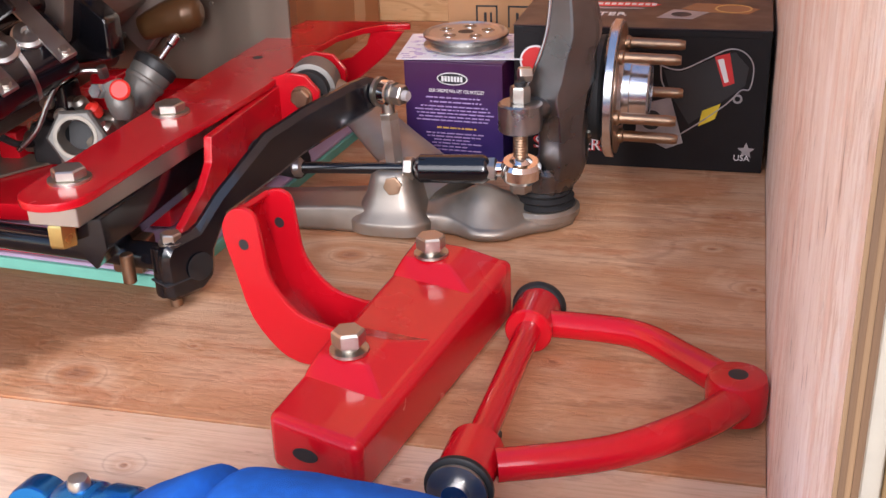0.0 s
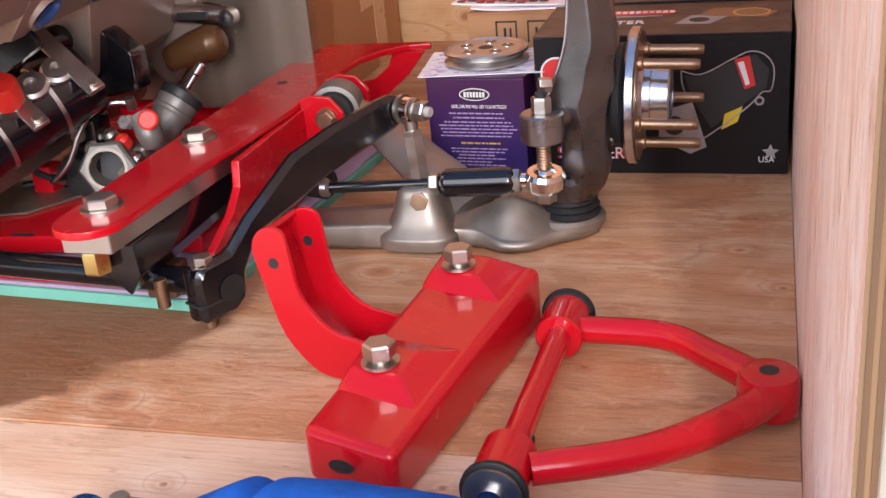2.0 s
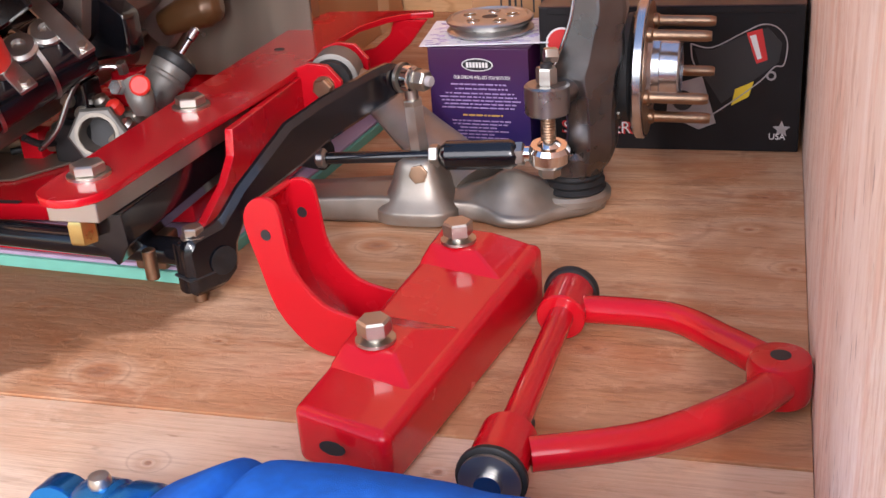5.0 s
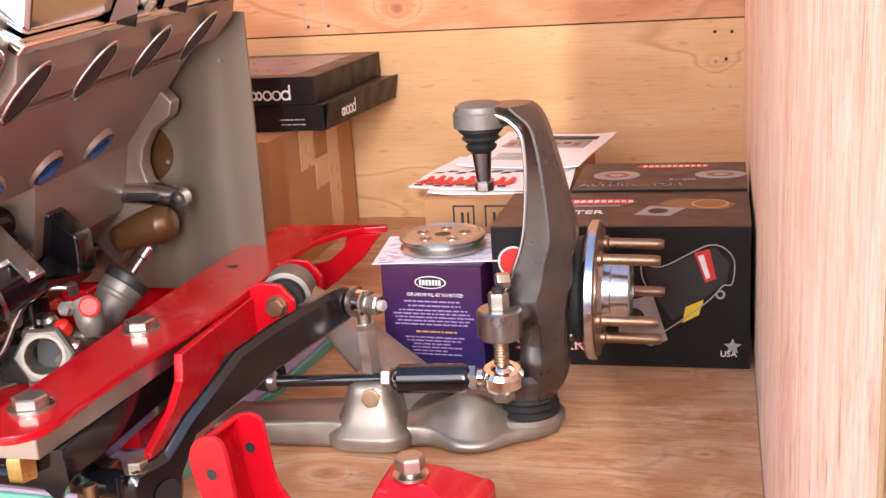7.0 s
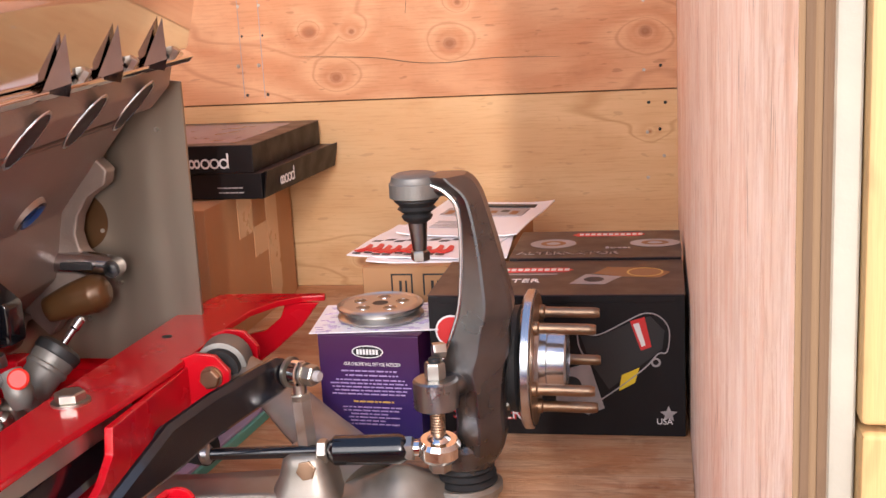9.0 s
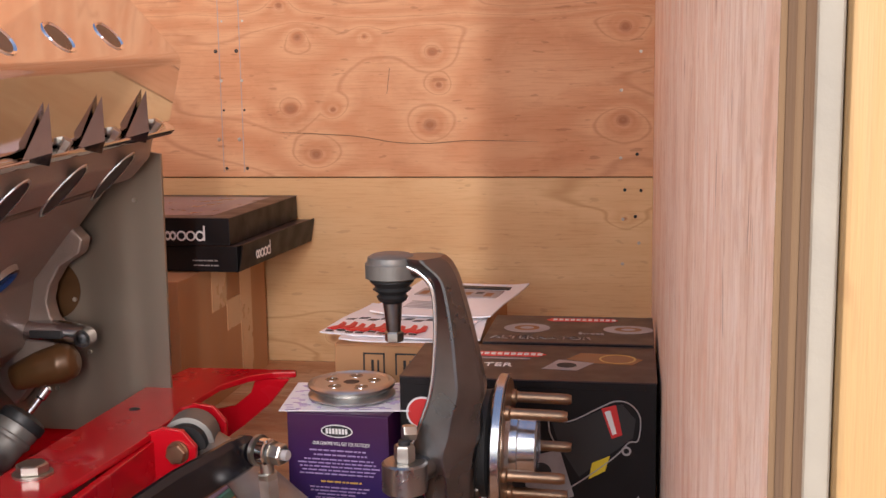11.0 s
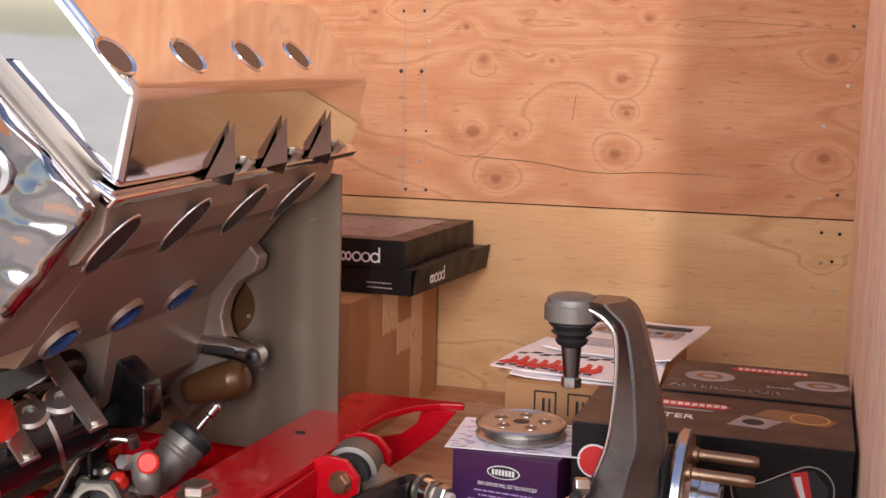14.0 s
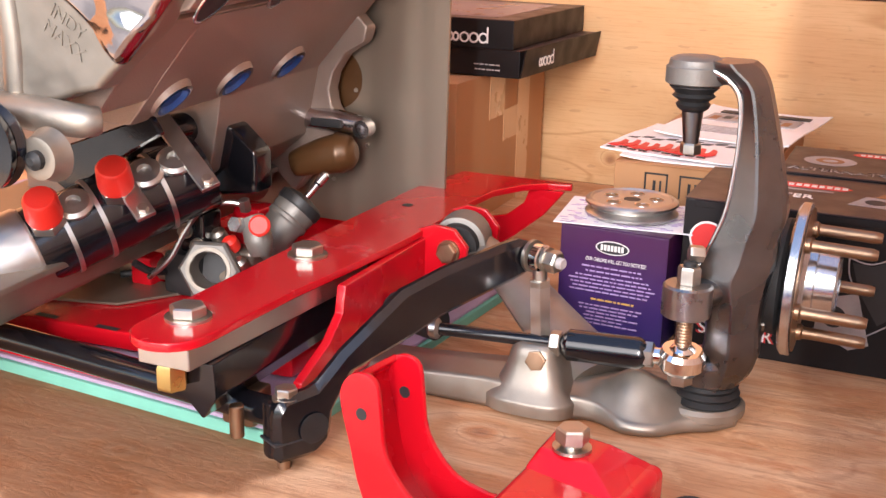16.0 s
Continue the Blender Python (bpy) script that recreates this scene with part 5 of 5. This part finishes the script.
# bell housing flange of the block, cut by a round arch
flange = [(-0.775, 0.372), (-0.756, 0.352), (-0.762, 0.332), (-0.79, 0.315), (-0.807, 0.289), (-0.813, 0.266), (-0.808, 0.243), (-0.798, 0.234), (-0.81, 0.19), (-0.87, 0.12), (-0.95, 0.2), (-0.9, 0.33)]
part("rear_flange", moved(prism(flange, "y", -0.350, -0.322, 0.005, 2), INV), BLOCK, engine)
part("plate_window", lathe([(0.042, 0), (0.042, 0.0006)], (-0.828, -0.3064, 0.276), (-0.828, -9, 0.276), 36), AMBER, plate, "opening onto the amber flywheel cover")
lug = part("lug", moved(sweep([(-0.86, -0.345, 0.226), (-0.80, -0.350, 0.226), (-0.755, -0.350, 0.222)], [0.014, 0.016, 0.012], 16), INV), MACHINED, engine)
# recess laid on as a black block, painting its shade
part("lug_recess", moved(block((-0.832, -0.369, 0.220), (-0.785, -0.364, 0.231), 0.002), INV), INK_HOLE_BLACK, lug)
part("lug_eye", moved(lathe([(0.006, 0), (0.012, 0.0), (0.012, 0.02), (0.006, 0.02)], (-0.755, -0.372, 0.222), (-0.755, 9, 0.222), 24, cap=False), INV), MACHINED, lug)
part("core_cap", moved(sweep([(-0.850, -0.380, 0.168), (-0.815, -0.374, 0.180), (-0.788, -0.367, 0.187), (-0.772, -0.364, 0.189), (-0.765, -0.363, 0.190)], [0.017, 0.024, 0.027, 0.021, 0.008], 24), INV), AMBER, engine, "amber-brown rubber boot")

# starter motor
starter = thing("starter_motor", "black starter motor bolted beside the block", "starter motor")
part("body", rod((-0.935, -0.64, 0.212), (-0.885, -0.535, 0.214), 0.036, 28, 0.004), BLACK, starter)
part("solenoid", rod((-0.893, -0.60, 0.244), (-0.855, -0.50, 0.250), 0.019, 24, 0.003), BLACK, starter)
part("nose", prism([(-0.87, 0.16), (-0.80, 0.17), (-0.80, 0.22), (-0.835, 0.25), (-0.88, 0.25)], "y", -0.555, -0.515, 0.006, 2), BLACK, starter)
part("terminal", hexnut((-0.862, -0.520, 0.264), (-0.856, -0.508, 0.277), 0.010), ZINC, starter)

# pump canister with clamps and red caps
pump = thing("fuel_pump", "black cylindrical pump with silver clamps and red plastic caps", "pump")
C0, C1 = Vector((-0.962, -0.802, 0.131)), Vector((-0.830, -0.612, 0.208))
CD = (C1 - C0).normalized()
CU = (Vector((0.40, -0.60, 1.0)) - CD * CD.dot(Vector((0.40, -0.60, 1.0)))).normalized()
CS = CD.cross(CU)
clen = (C1 - C0).length
part("barrel", lathe([(0.030, 0), (0.044, 0.004), (0.044, clen - 0.004), (0.030, clen)], C0, C1, 40), BLACK, pump)
part("end_housing", lathe([(0.040, 0), (0.0475, 0.004), (0.0475, 0.098), (0.045, 0.102)], C0 - CD * 0.065, C1, 40), SATIN, pump)
for d in (0.070, 0.108, 0.182):
    part("band", lathe([(0.044, 0), (0.0462, 0.0), (0.0462, 0.005), (0.044, 0.005)], C0 + CD * d, C1 + CD, 40), SATIN, pump)
for d in (0.146, 0.222):
    m = Matrix.Translation(C0 + CD * d) @ Matrix((CS, CU, CD)).transposed().to_4x4()
    part("clamp", moved(block((-0.064, 0.0440, -0.011), (0.062, 0.0500, 0.011), 0.0015), m), SATIN, pump)
    part("clamp_screw", moved(hexnut((0.054, 0.0502, 0), (0.054, 0.057, 0), 0.011), m), ZINC, pump)
for d in (0.090, 0.172, 0.208):
    c = C0 + CD * d + CU * 0.040 + CS * 0.004
    part("plug", lathe([(0.020, 0), (0.0205, 0.005), (0.017, 0.009), (0.008, 0.010), (0.007, 0.005), (0.0, 0.005)], c, c + CU, 28, cap=False), SATIN, pump)
for d in (0.057, 0.137):
    c = C0 + CD * d + CU * 0.038 + CS * 0.010
    part("fitting", hexnut(c, c + CU * 0.016, 0.034), SATIN, pump)
    part("cap", lathe([(0.0185, 0.0), (0.0195, 0.004), (0.018, 0.028), (0.015, 0.032), (0.0, 0.033)], c + CU * 0.014, c + CU, 24, cap=False), CAP_RED, pump, "red plastic cap")
part("bracket", prism([(-0.965, 0.205), (-0.935, 0.246), (-0.825, 0.287), (-0.812, 0.268), (-0.875, 0.232), (-0.94, 0.19)], "y", -0.715, -0.705, 0.002, 1), BLACK, pump)

# clutch slave cylinder with its pin
slave = thing("slave_cylinder", "grey cast hydraulic cylinder with a steel push pin", "cylinder")
S0, S1 = Vector((-0.800, -0.555, 0.095)), Vector((-0.762, -0.500, 0.160))
SD = (S1 - S0).normalized()
part("body", lathe([(0.016, 0), (0.020, 0.004), (0.021, 0.014), (0.019, 0.018), (0.023, 0.026), (0.024, 0.050), (0.027, 0.054), (0.027, 0.058), (0.0255, 0.060), (0.027, 0.066), (0.027, 0.072)], S0, S1, 32), CASTGREY, slave)
part("boot", lathe([(0.027, 0), (0.029, 0.003), (0.029, 0.012), (0.024, 0.016), (0.012, 0.019)], S0 + SD * 0.072, S1 + SD, 32), RUBBER, slave)
part("pin", lathe([(0.0045, 0), (0.0045, 0.024), (0.0065, 0.026), (0.0065, 0.040), (0.003, 0.043)], S0 + SD * 0.088, S1 + SD, 18), MACHINED, slave)
part("mount", block((-0.835, -0.575, 0.06), (-0.795, -0.545, 0.105), 0.008, 3), ALLOY, slave)
for p in ((-0.838, -0.572, 0.112), (-0.815, -0.582, 0.108), (-0.80, -0.585, 0.085)):
    part("fitting", lathe([(0.009, 0), (0.010, 0.003), (0.010, 0.014), (0.005, 0.018)], p, (p[0] - 0.1, p[1] - 0.4, p[2] + 0.6), 18), CAP_RED if p[0] == -0.815 else ZINC, slave)
part("fluid_line", sweep([(-0.786, -0.595, 0.167), (-0.808, -0.605, 0.171), (-0.832, -0.620, 0.162), (-0.847, -0.630, 0.140), (-0.865, -0.640, 0.104), (-0.892, -0.645, 0.079)], 0.0034, 10), STEEL, slave, "bent steel line")
part("port_body", sweep([(-0.781, -0.594, 0.153), (-0.769, -0.600, 0.131), (-0.767, -0.600, 0.113)], [0.014, 0.017, 0.012], 18), CASTGREY, slave)
part("port_nut", hexnut((-0.789, -0.608, 0.147), (-0.789, -0.620, 0.151), 0.017), MACHINED, slave)
part("port_plug", lathe([(0.0125, 0), (0.0125, 0.004), (0.010, 0.006), (0.0, 0.006)], (-0.759, -0.612, 0.151), (-0.659, -0.912, 0.271), 22, cap=False), CAP_RED, slave, "orange-red plug")
part("line_nut", hexnut((-0.785, -0.600, 0.163), (-0.785, -0.604, 0.177), 0.012), STEEL, slave)
part("red_block", block((-0.872, -0.50, 0.05), (-0.83, -0.46, 0.135), 0.006), RED, slave)
part("red_block", block((-0.955, -0.60, 0.046), (-0.925, -0.57, 0.085), 0.004), RED, slave)

# steering rack lying in the pan
rack = thing("steering_rack", "dull grey steel steering rack tube lying in the red pan", "steering rack")
part("tube", lathe([(0.012, 0), (0.014, 0.002), (0.014, 0.24), (0.018, 0.244), (0.018, 0.27), (0.012, 0.274)], (-1.079, -0.575, 0.058), (-0.772, -0.575, 0.073), 28), SHEET, rack)
part("guard", prism([(-1.05, -0.70), (-0.92, -0.670), (-0.86, -0.58), (-1.05, -0.58)], "z", 0.0465, 0.050, 0.001, 1), SHEET, rack, "flat grey guard plate")

# small hardware between the pump and the pan
valve = thing("valve_block", "black valve block with plated fittings beside the pump", "valve")
part("body", block((-0.880, -0.600, 0.100), (-0.845, -0.560, 0.150), 0.005), BLACK, valve)
part("foot", block((-0.900, -0.610, 0.046), (-0.850, -0.550, 0.101), 0.008), RUBBER, valve)
for p, d in (((-0.868, -0.601, 0.128), (0, -1, 0.1)), ((-0.852, -0.601, 0.112), (0, -1, 0.1)), ((-0.872, -0.58, 0.150), (0, -0.2, 1))):
    bolt(valve, p, d, 0.013, 0.007, ZINC, washer=0.009)
wire = thing("cable", "thin black cable looped behind the pump", "cable")
part("sheath", sweep([(-0.90, -0.66, 0.10), (-0.895, -0.64, 0.085), (-0.90, -0.60, 0.072), (-0.93, -0.58, 0.062), (-0.97, -0.60, 0.058)], 0.0045, 10), RUBBER, wire)

big = thing("hex_fitting", "large open steel hex fitting standing in the red pan", "fitting")
NB, NA = Vector((-0.828, -0.610, 0.089)), Vector((-0.816, -0.650, 0.097))
nd = (NA - NB).normalized()
part("barrel", lathe([(0.024, 0), (0.030, 0.0), (0.030, 0.031), (0.024, 0.031)], NB - nd * 0.03, NA, 36, cap=False), CASTGREY, big)
rim = lathe([(0.0245, 0.0), (0.034, 0.0), (0.037, 0.003), (0.037, 0.011), (0.0335, 0.014), (0.0245, 0.014)], NB, NA + nd, 6, cap=False)
part("hex", rim, CASTGREY, big)
part("bore", lathe([(0.0200, -0.03), (0.0205, 0.012), (0.0225, 0.0150), (0.0270, 0.0150), (0.0275, 0.012)], NB, NA + nd, 32, cap=False), ALLOY, big)
# black floor of the bore paints its depth of shade
part("bore_inside", lathe([(0.0205, 0), (0.0, 0.0002)], NB - nd * 0.02, NA + nd, 32, cap=False), INK_HOLE_BLACK, big)
part("leg", block((-0.850, -0.625, 0.046), (-0.806, -0.590, 0.066), 0.003), ALLOY, big)


# ---- loose parts in front ----
crossbox = thing("motor_mount_bracket", "glossy red box-section bracket with a forked ear, on the floor", "bracket")
# local frame: l along the box from its near end, w across, up
nr, fr = Vector((-0.295, -1.130, 0)), Vector((-0.240, -0.815, 0))
ld = (fr - nr).normalized()
wd = Vector((-ld.y, ld.x, 0))
B = Matrix((ld, wd, Vector((0, 0, 1)))).transposed().to_4x4()
B.translation = nr
LEN, WID, HGT = (fr - nr).length, 0.083, 0.054


def risen(bm):
    """Lifts what stands above the floor along the box, whose top rises towards its far end."""
    for p in bm.verts:
        if p.co.z > 0.02:
            p.co.z += 0.045 * p.co.x - 0.004
    return bm


part("body", moved(risen(prism([(0, 0), (LEN, 0), (LEN, 0.104), (0.014, 0.089)], "z", 0.0, HGT, 0.009, 5)), B), RED, crossbox)
for l0 in (0.096, 0.276):
    # raised pads pressed up under the bolts, flush with the box's outer side
    wl = 0.088 + 0.015 * (l0 - 0.014) / 0.31
    l1 = min(l0 + 0.062, LEN - 0.004)
    bm = bmesh.new()
    a = [bm.verts.new(p) for p in ((l0 - 0.038, 0.009, HGT - 0.001), (l1, 0.009, HGT - 0.001), (l1, wl + 0.002, HGT - 0.001), (l0 - 0.026, wl - 0.003, HGT - 0.001))]
    t = [bm.verts.new(p) for p in ((l0 - 0.009, wl - 0.055, HGT + 0.012), (l0 + 0.030, wl - 0.055, HGT + 0.012), (l0 + 0.032, wl - 0.004, HGT + 0.012), (l0 - 0.007, wl - 0.008, HGT + 0.012))]
    bm.faces.new(t)
    bm.faces.new(a)
    for i in range(4):
        bm.faces.new((a[i], a[(i + 1) % 4], t[(i + 1) % 4], t[i]))
    bmesh.ops.recalc_face_normals(bm, faces=bm.faces)
    part("pad", moved(risen(bevel(bm, 0.003, 3, 0.2)), B), RED, crossbox)
    bolt(crossbox, tuple(B @ Vector((l0 + 0.004, wl - 0.032, HGT + 0.0082 + 0.045 * l0))), (0, 0, 1), 0.0245, 0.0135, ZINC, washer=0.0165, lift=0.004, turn=0.4)
# slot is a black oval laid on the end, for the shade within
part("slot", moved(lathe([(1, 0), (1, 0.0006)], n=24), B @ pose(-0.0004, 0.046, 0.032) @ pose(0, 0, 0, 0, -90, 0) @ Matrix.Diagonal((0.006, 0.011, 1, 1))), INK_HOLE_BLACK, crossbox, "oval slot, its inner shade painted as a dark disc")
# forked ear
ear = [(0.079, 0.002), (0.150, 0.002), (0.171, 0.010), (0.198, 0.041), (0.211, 0.085), (0.220, 0.118), (0.219, 0.134), (0.210, 0.146), (0.196, 0.150), (0.184, 0.143), (0.180, 0.118), (0.174, 0.082), (0.148, 0.053), (0.114, 0.045), (0.079, 0.048)]
ear = smooth_rows(ear[1:-1], 3) + [ear[-1], ear[0]]
for l0, drop in ((0.162, 0.0), (0.222, 0.004)):
    part("ear_side", moved(prism([(w, z * (1 - drop / 0.15)) for w, z in ear], "x", l0, l0 + 0.006, 0.002, 2), B), RED, crossbox)
    for l1 in (l0 - 0.0005, l0 + 0.006):
        # black discs on both faces stand for the shaded hole
        part("ear_hole", moved(lathe([(0.0052, 0), (0.0052, 0.0005)], n=22), B @ pose(l1, 0.198, 0.115 - drop * 0.6) @ pose(0, 0, 0, 0, 90, 0)), INK_HOLE_BLACK, crossbox)
spine = [(0.150, 0.002), (0.171, 0.010), (0.198, 0.041), (0.211, 0.085), (0.220, 0.118), (0.219, 0.133), (0.210, 0.144), (0.206, 0.140), (0.214, 0.130), (0.214, 0.118), (0.205, 0.086), (0.193, 0.044), (0.168, 0.015), (0.149, 0.007)]
spine = smooth_rows(spine[:7], 3) + smooth_rows(spine[7:], 3)
part("ear_back", moved(prism(spine, "x", 0.165, 0.225, 0.001, 1), B), RED, crossbox)

# tubular upper control arm
uca = thing("upper_control_arm", "glossy red tubular upper control arm lying on the floor", "control arm")
N0, F0, TP = Vector((-0.217, -1.106, 0.029)), Vector((-0.213, -0.858, 0.022)), Vector((-0.024, -0.968, 0.030))
fd = (F0 - N0).normalized()
part("cross_tube", rod(N0 + fd * 0.02, F0 - fd * 0.02, 0.0118, 24), RED, uca)
part("near_tube", sweep([N0 + Vector((0.02, 0.004, 0)), Vector((-0.116, -1.070, 0.030)), Vector((-0.056, -1.023, 0.032)), TP + Vector((-0.002, -0.012, 0.0))], [0.0130, 0.0133, 0.014, 0.0155], 24), RED, uca)
part("far_tube", sweep([F0 + Vector((0.015, -0.004, 0)), Vector((-0.118, -0.882, 0.030)), Vector((-0.069, -0.921, 0.031)), TP + Vector((-0.004, 0.012, 0.0))], [0.0128, 0.013, 0.0138, 0.0155], 24), RED, uca)
for c, sg in ((N0, -1), (F0, 1)):
    part("bushing_tube", lathe([(0.0205, 0), (0.022, 0.002), (0.022, 0.050), (0.0205, 0.052)], c - fd * 0.026, c + fd, 36), RED, uca)
    part("bushing", lathe([(0.012, 0), (0.024, 0.0), (0.026, 0.003), (0.026, 0.007), (0.023, 0.009)], c + fd * sg * 0.024, c + fd * sg * 2, 36), RUBBER, uca, "black rubber bushing")
    part("bushing_washer", lathe([(0.007, 0.0), (0.0225, 0.0), (0.0225, 0.003), (0.007, 0.004)], c + fd * sg * 0.0335, c + fd * sg * 2, 36), ZINC, uca)
    part("bushing_sleeve", lathe([(0.006, 0), (0.010, 0.0), (0.010, 0.006), (0.006, 0.006)], c + fd * sg * 0.037, c + fd * sg * 2, 24), MACHINED, uca)
part("tip_pad", lathe([(0.018, 0), (0.024, 0.004), (0.0255, 0.010), (0.0255, 0.032), (0.023, 0.039), (0.017, 0.0405), (0.0, 0.0405)], (TP.x - 0.002, TP.y, 0.008), (TP.x - 0.002, TP.y, 1), 36, cap=False), RED, uca)
# tip and tube holes are black discs, shade put into the colour
part("tip_hole", lathe([(0.008, 0), (0.008, 0.0005)], (TP.x - 0.002, TP.y, 0.0484), (TP.x - 0.002, TP.y, 1), 24), INK_HOLE_BLACK, uca)
part("tube_hole", lathe([(0.0045, 0), (0.0045, 0.0006)], N0 + fd * 0.045 + Vector((0.0134, -0.001, 0.0)), N0 + fd * 0.045 + Vector((1, -0.08, 0.05)), 16), INK_HOLE_BLACK, uca)

# coil-over shock wrapped in a blue cloth
shock = thing("coilover_shock", "blue anodised coil-over shock lying under a cloth", "shock absorber")
K0, K1 = Vector((-0.512, -1.213, 0.026)), Vector((-0.352, -1.231, 0.032))
kd = (K1 - K0).normalized()
part("eye", lathe([(0.012, -0.012), (0.020, -0.012), (0.021, -0.009), (0.021, 0.009), (0.020, 0.012), (0.012, 0.012)], K0, K0 + Vector((0.05, -1, 0.15)), 36), BLUE_AN, shock)
part("eye_ball", lathe([(0.006, -0.016), (0.012, -0.012), (0.012, 0.012), (0.006, 0.016)], K0, K0 + Vector((0.05, -1, 0.15)), 28), CHROME, shock)
part("head", lathe([(0.014, 0.0), (0.022, 0.008), (0.0255, 0.020), (0.0255, 0.036), (0.023, 0.039), (0.023, 0.047), (0.0265, 0.049), (0.0265, 0.066), (0.024, 0.070)], K0 + kd * 0.014, K1, 36), BLUE_AN, shock)
part("threaded_body", lathe([(0.022, 0)] + [(0.0235 - 0.0016 * (i % 2), 0.001 + i * 0.0024) for i in range(60)], K0 + kd * 0.083, K1, 32), BLUE_AN, shock)
part("knob", lathe([(0.008, 0), (0.0085, 0.004), (0.007, 0.008), (0.0, 0.0085)], K0 + kd * 0.040 + Vector((0, 0, 0.024)), K0 + kd * 0.040 + Vector((0, 0, 1)), 16), ZINC, shock)

cloth = thing("blue_cloth", "crumpled blue fleece cloth lying over the shock", "cloth")
bm = bmesh.new()
NX, NY = 120, 46
grid = []
for i in range(NX + 1):
    col = []
    for j in range(NY + 1):
        s, t = i / NX, j / NY
        x = -0.418 + 0.43 * s
        a = math.pi * (t * 1.08 - 0.02)
        n1 = noise.noise(Vector((x * 7, t * 2.0, 1.3)))
        n2 = noise.noise(Vector((x * 30, t * 6, 4.1)))
        n3 = noise.noise(Vector((x * 14 + t * 5, t * 3.0, 7.7)))
        r = 0.092 + 0.006 * n1 + 0.0016 * n2 + 0.0035 * abs(n3) - 0.008 * s
        r *= 0.62 + 0.38 * min(1, s * 8) ** 0.5
        fold = 0.010 * math.exp(-((x + 0.352 + 0.02 * (t - 0.4)) / 0.007) ** 2)
        cy = -1.274 + 0.016 * s
        y = cy + math.cos(a) * (r + 0.006) - fold * 0.5
        z = max(0.0015, 0.004 + math.sin(a) * (r + 0.004 - fold))
        col.append(bm.verts.new((x, y, z)))
    grid.append(col)
for i in range(NX):
    for j in range(NY):
        bm.faces.new((grid[i][j], grid[i + 1][j], grid[i + 1][j + 1], grid[i][j + 1]))
bm.faces.new([c for c in grid[0]])
bm.faces.new([c for c in grid[-1]])
part("cloth_fold", bm, CLOTH, cloth, smooth=1.2)
